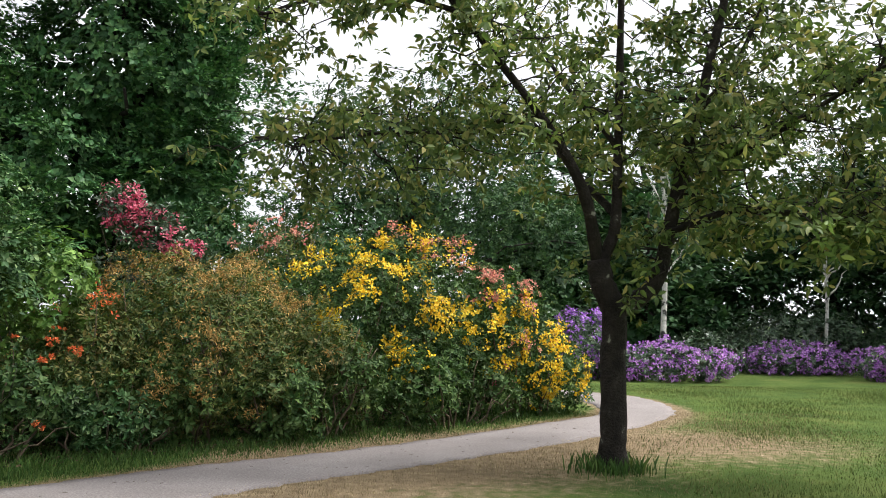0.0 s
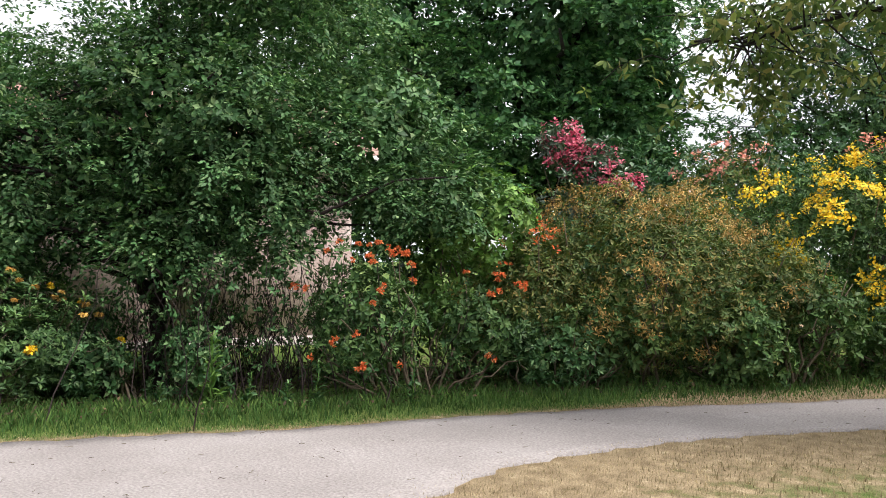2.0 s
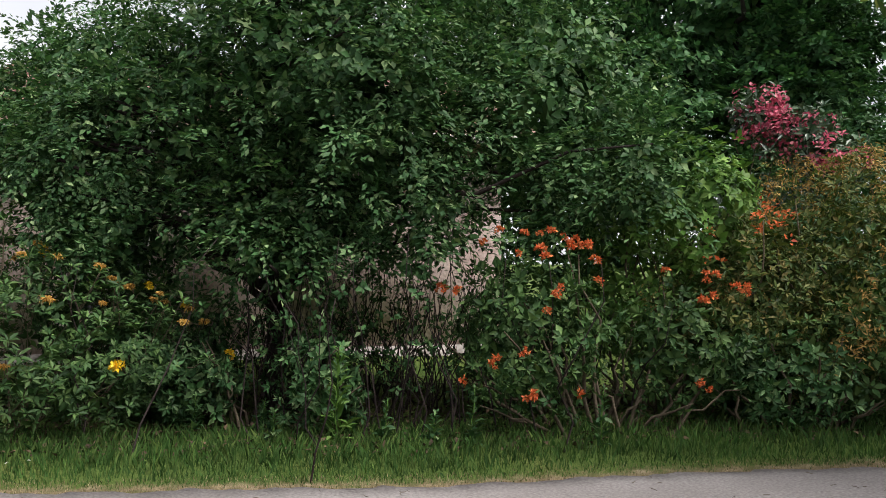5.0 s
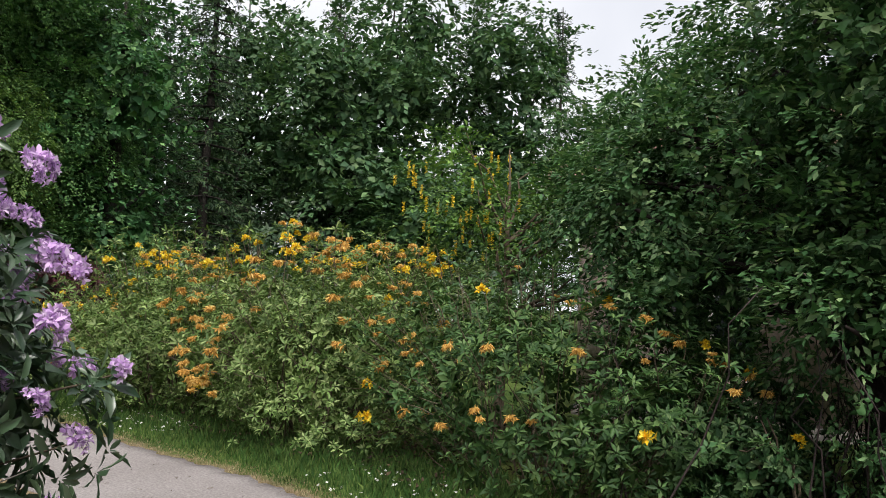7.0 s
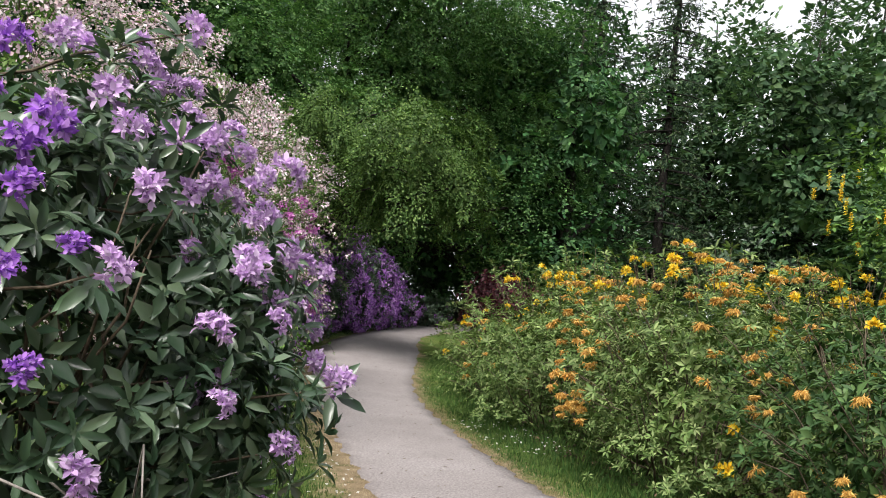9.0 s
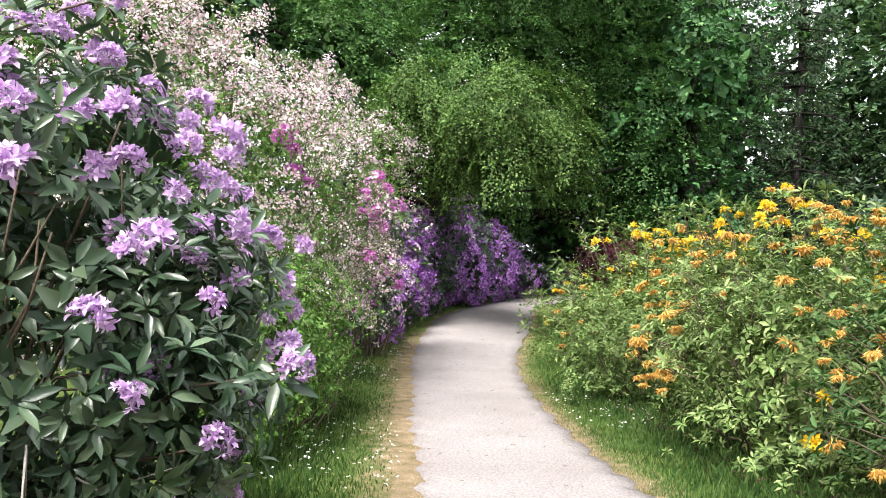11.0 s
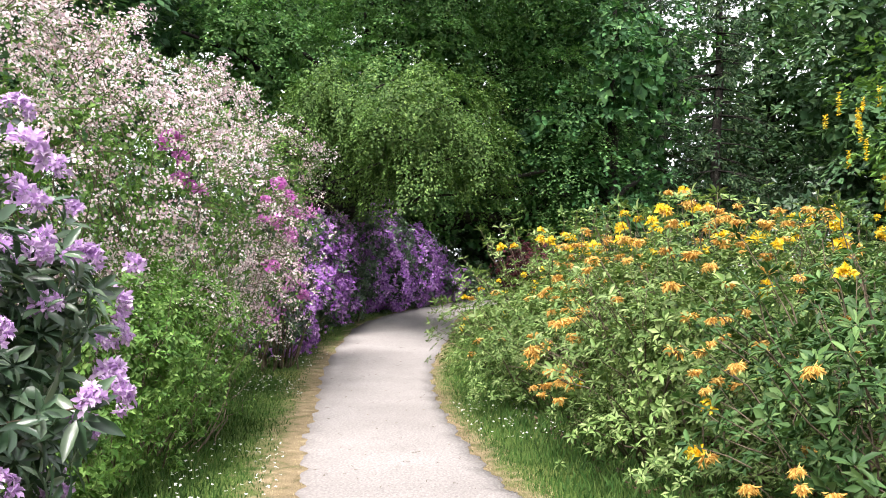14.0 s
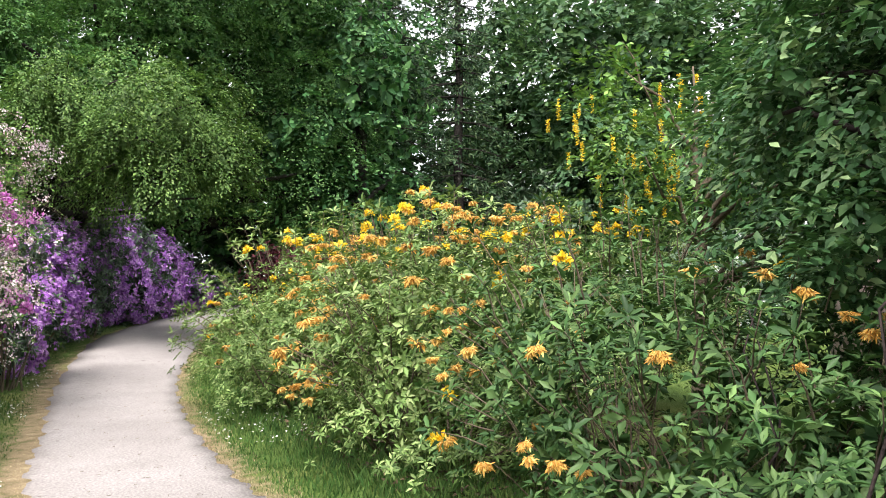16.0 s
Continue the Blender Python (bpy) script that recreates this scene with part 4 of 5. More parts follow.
# house behind the apple tree
WALLM = rough_mat("pinkish_brick", [(0.3, (0.40, 0.29, 0.26)), (0.6, (0.50, 0.40, 0.355)), (0.8, (0.58, 0.50, 0.46))], 3, 0.9, 0.4, 25)
WHITE = rough_mat("white_paint", [(0.3, (0.45, 0.42, 0.39)), (0.7, (0.62, 0.58, 0.54))], 4, 0.6, 0.1)
TILE = rough_mat("red_roof_tile", [(0.3, (0.26, 0.15, 0.125)), (0.7, (0.38, 0.25, 0.21))], 5, 0.85, 0.4, 30)
GLASS, nt, bsdf, _ = nodes_of("window_glass")
bsdf.inputs["Base Color"].default_value = (0.03, 0.035, 0.04, 1)
bsdf.inputs["Roughness"].default_value = 0.05


def box(bag, m, x0, x1, y0, y1, z0, z1):
    c = np.array([[x, y, z] for z in (z0, z1) for y in (y0, y1) for x in (x0, x1)])
    c = np.array([m @ Vector(v) for v in c])
    bag.add(c, [[0, 2, 3], [0, 3, 1], [4, 5, 7], [4, 7, 6], [0, 1, 5], [0, 5, 4], [2, 6, 7], [2, 7, 3], [0, 4, 6], [0, 6, 2], [1, 3, 7], [1, 7, 5]])


HM = Matrix.Translation((-11.4, 9.55, -0.25)) @ Matrix.Rotation(math.atan2(0.79, 0.6), 4, "Z")
house = thing("house", "pink brick house with red tiled roof behind trees", "house", at=(-11.4, 9.55, -0.25))
for wname, dims in (("wall_front", (-3.6, 3.8, 0, 0.3, 0, 3.6)), ("wall_back", (-3.6, 3.8, 6.0, 6.3, 0, 3.6)), ("wall_side", (-3.6, -3.3, 0.3, 6.0, 0, 3.6)), ("wall_side", (3.5, 3.8, 0.3, 6.0, 0, 3.6))):
    bag = Bag()
    if wname == "wall_front":
        for j, (x0, x1, z0, z1) in enumerate(((-3.6, -2.4, 0, 3.6), (-1.2, 0.6, 0, 3.6), (0.6, 3.8, 0, 3.6), (-2.4, -1.2, 0, 0.9), (-2.4, -1.2, 2.2, 3.6))):
            bag = Bag()
            box(bag, HM, x0, x1, 0, 0.3, z0, z1)
            part("wall_panel", bag, WALLM, house)
        continue
    box(bag, HM, *dims)
    part(wname, bag, WALLM, house)
for x0 in (-2.4,):
    bag = Bag()
    for d in ((0, 0.07, 0.9, 2.2), (1.13, 1.2, 0.9, 2.2), (0.07, 1.13, 0.9, 0.97), (0.07, 1.13, 2.13, 2.2), (0.57, 0.63, 0.97, 2.13)):
        box(bag, HM, x0 + d[0], x0 + d[1], 0.06, 0.16, d[2], d[3])
    fr = part("window_frame", bag, WHITE, house)
    bag = Bag()
    box(bag, HM, x0 + 0.05, x0 + 1.15, 0.10, 0.12, 0.93, 2.17)
    part("pane", bag, GLASS, fr)
bag = Bag()
box(bag, HM, -3.64, 3.84, -0.05, -0.004, 0, 0.4)
part("plinth", bag, rough_mat("grey_stone", [(0.3, (0.20, 0.18, 0.16)), (0.7, (0.36, 0.33, 0.30))], 4, 0.9, 0.5, 20), house, "grey stone plinth")
for sgn, y0 in ((1, -0.55), (-1, 6.85)):
    bag = Bag()
    for r in range(12):
        ya, yb = y0 + sgn * r * 0.31, y0 + sgn * (r * 0.31 + 0.36)
        za, zb = 3.45 + r * 0.13, 3.45 + r * 0.13 + 0.14
        for cix in range(25):
            xa = -4.0 + cix * 0.33
            q = np.array([[xa, ya, za + 0.03], [xa + 0.32, ya, za + 0.03], [xa + 0.32, yb, zb], [xa, yb, zb], [xa, ya, za - 0.02], [xa + 0.32, ya, za - 0.02], [xa + 0.32, yb, zb - 0.05], [xa, yb, zb - 0.05]])
            bag.add(np.array([HM @ Vector(v) for v in q]), [[0, 1, 2], [0, 2, 3], [4, 6, 5], [4, 7, 6], [0, 4, 5], [0, 5, 1], [1, 5, 6], [1, 6, 2], [3, 2, 6], [3, 6, 7], [0, 3, 7], [0, 7, 4]])
    part("roof", bag, TILE, house, kind="stuff")
bag = Bag()
box(bag, HM, -4.0, 4.25, -0.6, -0.5, 3.3, 3.44)
part("gutter", bag, WHITE, house)

# ---- forked tree on the lawn ----
rng = np.random.default_rng(51)
FT = thing("lawn_tree", "dark-barked forked tree with drooping green leaves on the lawn", "tree", at=(1.62, 9.15, 0))
wood = Bag()
BOUGHS = [
    [(1.62, 9.17, -0.05), (1.61, 9.15, 0.12), (1.62, 9.12, 0.5), (1.61, 9.08, 1.1), (1.62, 9.03, 1.6), (1.5, 9.0, 1.9), (1.45, 8.98, 2.15)],
    [(1.6, 9.02, 1.62), (1.85, 9.0, 1.75), (2.06, 9.0, 1.98), (2.18, 8.98, 2.5), (2.36, 8.9, 3.36), (2.55, 8.85, 4.1), (2.8, 8.8, 5.2), (2.9, 8.8, 6.0)],
    [(1.47, 8.98, 2.1), (1.62, 8.95, 2.5), (1.65, 8.9, 3.4), (1.67, 8.8, 4.8), (1.72, 8.8, 6.2)],
    [(1.45, 9.0, 2.1), (1.3, 8.7, 2.7), (1.1, 8.6, 3.12), (0.75, 8.5, 3.63), (0.29, 8.4, 4.2), (-0.18, 8.3, 4.8), (-0.6, 8.2, 5.4)],
    [(0.1, 8.35, 4.5), (-0.7, 8.3, 4.7), (-1.4, 8.2, 4.6), (-1.9, 8.1, 4.4)],
    [(0.95, 8.55, 3.35), (0.5, 8.6, 3.5), (-0.05, 8.7, 3.4), (-0.7, 8.7, 3.4), (-1.4, 8.6, 3.3), (-2.0, 8.5, 3.3)],
    [(1.64, 8.9, 3.3), (1.4, 8.9, 3.6), (1.1, 9.0, 4.0), (0.8, 9.2, 4.6), (0.5, 9.4, 5.4)],
    [(2.3, 8.93, 3.1), (2.6, 8.8, 3.15), (3.01, 8.6, 3.31), (3.87, 8.4, 3.84), (4.6, 8.3, 4.3), (5.2, 8.2, 4.5)],
    [(2.1, 8.98, 2.4), (2.7, 8.6, 2.6), (3.5, 8.4, 2.55), (4.3, 8.4, 2.65), (5.0, 8.5, 2.9)],
    [(2.4, 8.9, 3.6), (2.9, 9.2, 4.2), (3.3, 9.4, 5.0), (3.5, 9.6, 5.9)],
    [(1.63, 8.95, 2.6), (1.3, 9.8, 3.2), (1.0, 10.8, 3.9), (0.8, 11.4, 4.3)],
    [(2.3, 8.95, 2.9), (2.8, 9.9, 3.4), (3.2, 10.8, 3.8), (3.5, 11.5, 4.1)],
]
RAD = [(0.2, 0.085), (0.105, 0.028), (0.07, 0.02), (0.068, 0.02), (0.03, 0.01), (0.03, 0.01), (0.035, 0.01), (0.04, 0.012), (0.04, 0.012), (0.035, 0.01), (0.045, 0.012), (0.045, 0.012)]
tips = []
for pts, (ra, rb) in zip(BOUGHS, RAD):
    line = smooth_line(pts, 5)
    rr = np.linspace(ra, rb, len(line))
    if ra == 0.2:
        u = np.linspace(0, 1, len(line))
        rr = 0.138 + 0.1 * np.exp(-u * 9) - 0.02 * u
    wood = Bag()
    tube(wood, line, rr, 10, 0.05, rng)
    part("trunk" if ra == 0.2 else "bough", wood, BARK, FT, "dark bark with pale lichen spots" if ra == 0.2 else "", smooth=True)
    if ra < 0.2:
        tips.append(line[len(line) // 3:])
tips = np.vstack(tips)
wood, lv = Bag(), Bag()
seeds = np.vstack([tips[rng.integers(len(tips), size=540)], tips[tips[:, 0] > 3.0][rng.integers(int((tips[:, 0] > 3.0).sum()), size=90)]])
for q in seeds:
    if 0.6 < q[0] < 1.8 and q[2] > 3.0 and rng.random() < 0.55:
        continue
    dv = unit(rng.normal(size=3) * [1, 1, 0.55] + [0, 0, -0.02])
    ln = rng.uniform(0.4, 1.35)
    end = q + dv * ln
    if end[2] < 2.0 and rng.random() < 0.8:
        end[2] = 2.0 + rng.random() * 0.5
    line = bent(rng, q, end, 6, 0.05, 0.06)
    tube(wood, line, np.linspace(0.010, 0.003, 6), 4)
    m = 10
    pts = line[0] + (line[-1] - line[0]) * rng.uniform(0.45, 1.05, (m, 1)) + rng.normal(size=(m, 3)) * 0.10
    leaves(lv, rng, pts, unit(rng.normal(size=(m, 3)) + [0, 0, 0.2]), 5, 0.125, 0.048, 1.2, 0.5, True)
part("branchwork", wood, BARK, FT, kind="stuff")
part("crown", lv, G["fork"], FT, "drooping green leaves with some yellowing", kind="stuff")
bag = Bag()
n = 500
an, rr = rng.uniform(0, 6.28, n), 0.14 + np.abs(rng.normal(size=n)) * 0.16
blades("grass_tuft", "long grass left standing round the tree foot", rng, 1.62 + rr * np.cos(an), 9.13 + rr * np.sin(an), 0.17, 0.006, G["grass"])

# ---- far side of the lawn ----
PU = [[(3.0, 22.6, 0.75, 1.1, 1.0, 1.15)], [(5.2, 22.7, 0.4, 1.75, 1.0, 0.62), (3.9, 22.5, 0.4, 0.9, 0.8, 0.6)], [(9.7, 26.2, 0.4, 1.6, 1.0, 0.6)], [(12.2, 23.4, 0.4, 1.7, 1.1, 0.65)]]
for i, b in enumerate(PU):
    shrub("rhododendron_bush", "low rhododendron mound covered in purple flowers beyond the lawn", b, G["rhodo"], 60 + i, per=50, L=0.13, W=0.045, group="purple rhododendrons beyond the lawn", stem_n=10,
          flowers=[(F["purple"] if i else F["violet"], 40 if i else 20, 8, 0.09, 0.055, 1.0, 0.1, 9, 0, "purple flower heads")])
for i, b in enumerate([[(1.5, 22.8, 0.8, 1.4, 1.0, 1.1)], [(10.8, 28.2, 0.8, 3.2, 1.3, 1.25)], [(14.5, 26, 0.8, 2.4, 1.4, 1.2)], [(7.2, 27.0, 0.5, 1.5, 1.0, 0.9)]]):
    shrub("rhododendron_bush", "dark green rhododendron thicket at the wood edge", b, G["rhodo"], 70 + i, per=40, L=0.15, W=0.05, group="green rhododendrons at the wood edge", stem_n=8)
for i, (x, y, h) in enumerate([(5.75, 25.6, 9.5), (11.2, 27.4, 9.0)]):
    tree("birch_tree", "slender white-barked birch at the wood edge", (x, y), h, 0.085 if i == 0 else 0.055, [(x, y, h * 0.75, 1.3, 1.3, h * 0.28), (x + 0.5, y - 0.3, h * 0.5, 1.0, 1.0, 1.6)], G["far"], 80 + i, per=45, k=4, L=0.09,
         W=0.05, droop=0.7, limbs=10, bark=BIRCH, group="birches", low=2.6, inner=0)

# ---- near purple rhododendron beside the path ----
RH = [(-5.2, 1.75, 0.95, 1.05, 1.1, 1.0), (-5.3, 1.55, 1.65, 0.9, 0.95, 0.7), (-6.0, 1.9, 1.2, 0.5, 0.5, 0.6), (-4.1, 1.0, 1.2, 0.95, 0.95, 1.15), (-4.4, 0.55, 2.0, 1.0, 1.0, 0.8), (-5.55, 2.3, 0.8, 0.5, 0.5, 0.65)]
ob = shrub("rhododendron_bush", "big rhododendron with mauve flower trusses overhanging the path", RH, G["rhodo"], 90, per=62, k=8, L=0.125, W=0.036, splay=1.2, thick=0.45, hexed=True, stem_n=60,
           stem_r=0.014, up=0.4, category="shrub")
rng = np.random.default_rng(590)
p, n = shell(rng, RH, 14, 0.04, 0.12)
k = n @ np.array([0.05, 0.9, 0.3]) > -0.2
p, n = p[k], n[k]
pick = []
for i in range(len(p)):
    if all(np.linalg.norm(p[i] - p[j]) > 0.17 for j in pick):
        pick.append(i)
    if len(pick) > 150:
        break
p, n = p[pick], n[pick]
vio = p[:, 0] > -4.75
set_clusters(ob, rng, CL["mauve"], p[~vio], n[~vio], 0.98, "mauve flower truss")
set_clusters(ob, rng, CL["violet"], p[vio][:40], n[vio][:40], 0.98, "deep violet flower truss")
spots = np.array([(-5.8, 2.83, 1.0), (-5.56, 2.76, 0.75), (-5.24, 2.43, 1.66), (-4.7, 2.7, 1.36), (-6.08, 1.82, 2.1), (-6.08, 2.3, 1.48), (-5.45, 2.49, 1.0), (-5.46, 2.12, 2.4), (-5.42, 2.28, 1.46), (-5.37, 2.4, 0.92)])
set_clusters(ob, rng, CL["mauve"], spots, np.tile(unit(np.array([-0.2, 0.9, 0.3])), (len(spots), 1)), 1.1, "mauve flower truss")
bag = Bag()
for q in spots:
    tube(bag, bent(rng, q + [0.35, -0.75, -0.25], q, 6, 0.03, 0.05), np.linspace(0.009, 0.004, 6), 5)
part("branchwork", bag, TWIG, ob, kind="stuff")
bag = Bag()
for i in range(34):
    a = np.array([-4.8 + rng.normal() * 0.25, 2.0 + rng.normal() * 0.1, rng.uniform(0.05, 0.5)])
    b = a + np.array([rng.normal() * 0.5 - 0.1, rng.uniform(0.5, 0.95), rng.uniform(-0.05, 0.35)])
    tube(bag, bent(rng, a, b, 8, 0.05, 0.09), np.linspace(0.009, 0.002, 8), 5)
part("branchwork", bag, rough_mat("bare_grey_bark", [(0.3, (0.16, 0.14, 0.12)), (0.7, (0.30, 0.28, 0.25))], 8), ob, "bare grey branches", kind="stuff")
bag = Bag()
leaves(bag, rng, spots - [0, 0.02, 0.03], np.tile(unit(np.array([-0.2, 0.9, 0.3])), (len(spots), 1)), 10, 0.15, 0.045, 1.45, 0.15, True)
part("foliage", bag, G["rhodo"], ob, kind="stuff")

# ---- pale pink beauty bush, light green shrub, magenta and violet rhododendrons ----
KO = [(-8.5, -1.6, 2.0, 1.45, 1.35, 1.85), (-10.3, -2.7, 2.2, 1.6, 1.35, 1.6), (-12.2, -3.1, 2.7, 0.85, 0.8, 0.85), (-7.0, -1.1, 2.3, 1.2, 1.2, 1.8), (-11.5, -2.9, 1.4, 1.0, 0.8, 0.9)]
ob = shrub("beauty_bush", "tall arching shrub covered in pale pink and white blossom", KO, G["light"], 91, per=48, k=4, L=0.06, W=0.027, thick=0.5, lump=0.2, stem_n=120, stem_r=0.010, droop=0.2, sub=0.5,
           flowers=[(F["pale"], 22, 11, 0.038, 0.032, 1.2, 0.5, 9, 2.4, "pale pink blossom")])


def strands(rng, p, n, size, steps=9):
    """Arching canes that leave the crown outwards and bow down: one row of places along each."""
    out = unit(n * [1, 1, 0.5] + rng.normal(size=p.shape) * 0.35 + [0, 0, 0.25])
    ln = size * (0.6 + 0.7 * rng.random((len(p), 1)))
    u = np.linspace(-0.4, 1, steps)
    pts = p[:, None] + out[:, None] * (u * 0.8)[None, :, None] * ln[:, None]
    pts[..., 2] -= 0.55 * ln * np.clip(u, 0, 1) ** 2
    return pts


rng = np.random.default_rng(691)
p, n = shell(rng, KO, 12, 0.12, 0.16, 0.7)
k = n @ np.array([0.45, 0.75, 0.4]) > -0.1
p, n = p[k], n[k]
cane = strands(rng, p, n, 0.62)
twb, lvb, blb = Bag(), Bag(), Bag()
for line in cane:
    tube(twb, line, np.linspace(0.005, 0.0015, len(line)), 4)
flat = cane[:, 2:].reshape(-1, 3)
flat = flat + rng.normal(size=flat.shape) * 0.02
side = unit(rng.normal(size=flat.shape) + [0, 0, 0.3])
drift = np.sin(p[:, 0] * 2.7 + 1) + np.sin(p[:, 2] * 3.1 + p[:, 1] * 1.7) + 0.7 * np.sin(p[:, 1] * 4.3 - p[:, 0] * 2.2)
full = np.repeat(rng.random(len(cane)) < np.clip(0.55 + 0.4 * drift, 0.06, 1), cane.shape[1] - 2)
leaves(lvb, rng, flat, side, 3, 0.05, 0.024, 1.1)
leaves(blb, rng, flat[full] + side[full] * 0.02, side[full], 9, 0.037, 0.029, 1.1, spread=0.024)
part("branchwork", twb, TWIG, ob, kind="stuff")
part("foliage", lvb, G["light"], ob, kind="stuff")
part("blossom", blb, F["pale"], ob, "pale pink and white blossom along the canes", kind="stuff")
shrub("green_shrub", "light green ferny shrub at the path edge", [(-7.9, 0.15, 0.75, 0.8, 0.7, 0.85), (-8.9, -0.6, 0.75, 0.85, 0.7, 0.85), (-7.2, 0.7, 0.35, 0.5, 0.4, 0.4)], G["light"], 92, per=190, k=5, L=0.055, W=0.02,
      thick=0.4, droop=0.25, stem_n=40, stem_r=0.008)
ob = shrub("rhododendron_bush", "rhododendron with bright magenta flower heads among the pale blossom", [(-13.2, -3.6, 2.0, 0.55, 0.5, 0.75), (-13.0, -3.6, 1.0, 0.7, 0.6, 1.0)], G["rhodo"], 93, per=45, L=0.13, W=0.04,
           flowers=[(F["magenta"], 90, 9, 0.08, 0.05, 1.0, 0.4, 9, [(-13.0, -3.2, 2.5, 0.45), (-12.7, -3.1, 1.9, 0.35), (-12.6, -3.0, 0.9, 0.35), (-12.8, -3.1, 1.35, 0.3)], "magenta flower heads")])
rng = np.random.default_rng(693)
set_clusters(ob, rng, CL["magenta"], np.array([(-11.31, -1.84, 2.48), (-11.21, -1.93, 2.26), (-11.39, -1.75, 2.33), (-11.50, -1.77, 2.17), (-11.30, -1.83, 2.04), (-11.10, -1.89, 2.03), (-9.23, -1.17, 2.65), (-9.30, -1.12, 2.49), (-9.16, -1.21, 2.60), (-9.37, -1.18, 2.29), (-9.63, -1.22, 2.20), (-11.82, -1.87, 1.15), (-11.26, -1.87, 1.50)]), np.tile([0.4, 0.7, 0.4], (13, 1)), 1.25, "magenta flower head")
VR = [([(-14.9, -5.1, 0.95, 0.75, 0.7, 0.85), (-16.1, -5.7, 1.2, 0.75, 0.7, 1.15)], 60, 1.3), ([(-14.0, -4.5, 0.7, 0.7, 0.6, 0.7)], 85, 0), ([(-18.4, -6.6, 1.85, 0.9, 0.75, 1.5), (-17.3, -6.3, 1.4, 0.75, 0.6, 1.25)], 24, 2.0),
      ([(-20.4, -7.4, 1.75, 1.1, 0.9, 1.45), (-21.8, -7.5, 1.55, 1.0, 0.85, 1.15)], 85, 0), ([(-23.4, -7.6, 1.3, 0.9, 0.8, 0.75)], 60, 1.5), ([(-24.8, -7.4, 1.2, 0.8, 0.8, 0.6)], 8, 1.5)]
for i, (b, amount, clump) in enumerate(VR):
    shrub("rhododendron_bush", "violet-flowered rhododendron lining the path" if amount > 20 else "dark rhododendron with few fading flowers lining the path", b, G["rhodo"], 94 + i, per=48, L=0.14, W=0.046,
          group="violet rhododendrons lining the path", stem_n=14, sub=0.4, low=0.02,
          flowers=[(F["purple"], amount, 9, 0.09, 0.055, 1.0, 0.1, 9, clump, "violet flower heads")])
shrub("barberry_bush", "dark red barberry bush behind the azaleas", [(-20.4, -2.9, 1.55, 1.35, 0.95, 0.85)], G["red"], 99, per=90, L=0.08, W=0.05)

for i, b in enumerate([[(-27.5, -9.5, 1.8, 1.8, 1.4, 1.4)], [(-30, -7.5, 1.9, 2.0, 1.6, 1.5)], [(-29.5, -3.0, 1.7, 2.0, 1.5, 1.3)], [(-25.0, -2.0, 1.6, 1.8, 1.4, 1.2)], [(-23, 2.5, 1.2, 2.0, 1.8, 1.2)],
                       [(-20, 6.0, 1.2, 2.2, 1.8, 1.3)], [(-26, -11, 2.0, 2.2, 1.6, 1.6)], [(-21.5, -11, 2.0, 2.4, 1.6, 1.6)], [(-17, -9.5, 1.8, 2.2, 1.4, 1.8)], [(-12.5, -6.0, 1.6, 2.0, 1.4, 2.0)], [(-18, 10.0, 1.4, 2.4, 2.2, 1.5)], [(-33, -6, 3.0, 3.5, 2.6, 3.0)], [(-36, 0, 3.0, 3.5, 3.0, 3.0)], [(-30, -12, 3.2, 3.5, 2.6, 3.0)], [(-37, -9, 3.4, 3.5, 2.6, 3.2)], [(-35, 6, 2.6, 3.0, 3.0, 2.6)]]):
    shrub("rhododendron_bush", "dark green rhododendron thicket in the shade of the wood", b, G["rhodo"], 260 + i, per=9 if b[0][3] < 3 else 5, L=0.2 if b[0][3] < 3 else 0.34, W=0.075 if b[0][3] < 3 else 0.14, group="dark thicket under the trees", stem_n=8)

# ---- large trees ----
tree("beech_tree", "huge beech with drooping layered green branches", (-24.5, -11.0), 14, 0.45,
     [(-20.5, -8.6, 6.0, 2.6, 2.2, 2.8), (-26.2, -5.6, 5.9, 2.2, 2.2, 3.2), (-23.7, -8.2, 7.8, 3.2, 2.8, 3.0), (-17.8, -9.3, 6.6, 2.2, 2.2, 3.0), (-22.5, -8, 10.5, 3.6, 3.6, 3.0), (-25.5, -6.0, 9.3, 2.4, 2.4, 2.6), (-23.6, -8.4, 4.0, 2.2, 1.8, 2.2), (-27.2, -5.2, 3.6, 1.9, 1.8, 1.9)],
     G["beech"], 200, per=3.6, spray=(1.6, 0.48, 88), inner=0.3, k=5, L=0.098, W=0.056, thick=0.25, droop=0.7, limbs=40, low=1.2, sub=1.2, lump=0.22, gap=0.8, core=0.3)
tree("weeping_beech", "weeping beech with a dome of hanging green branches over the path", (-17.9, -7.6), 5.2, 0.2,
     [(-16.5, -3.6, 4.2, 1.4, 1.3, 1.2), (-17.0, -2.75, 3.6, 0.8, 0.8, 0.9), (-16.0, -5.3, 4.8, 0.8, 0.8, 0.8), (-17.5, -4.6, 3.9, 1.2, 1.2, 0.9), (-17.4, -6.0, 4.5, 1.2, 1.2, 0.9)],
     G["weeping"], 205, per=20, spray=(0.9, 0.22, 70), inner=0.35, k=5, L=0.06, W=0.034, thick=0.3, droop=1.25, limbs=34, low=2.25, sub=0.8, lump=0.2, gap=0.8, core=0.25)
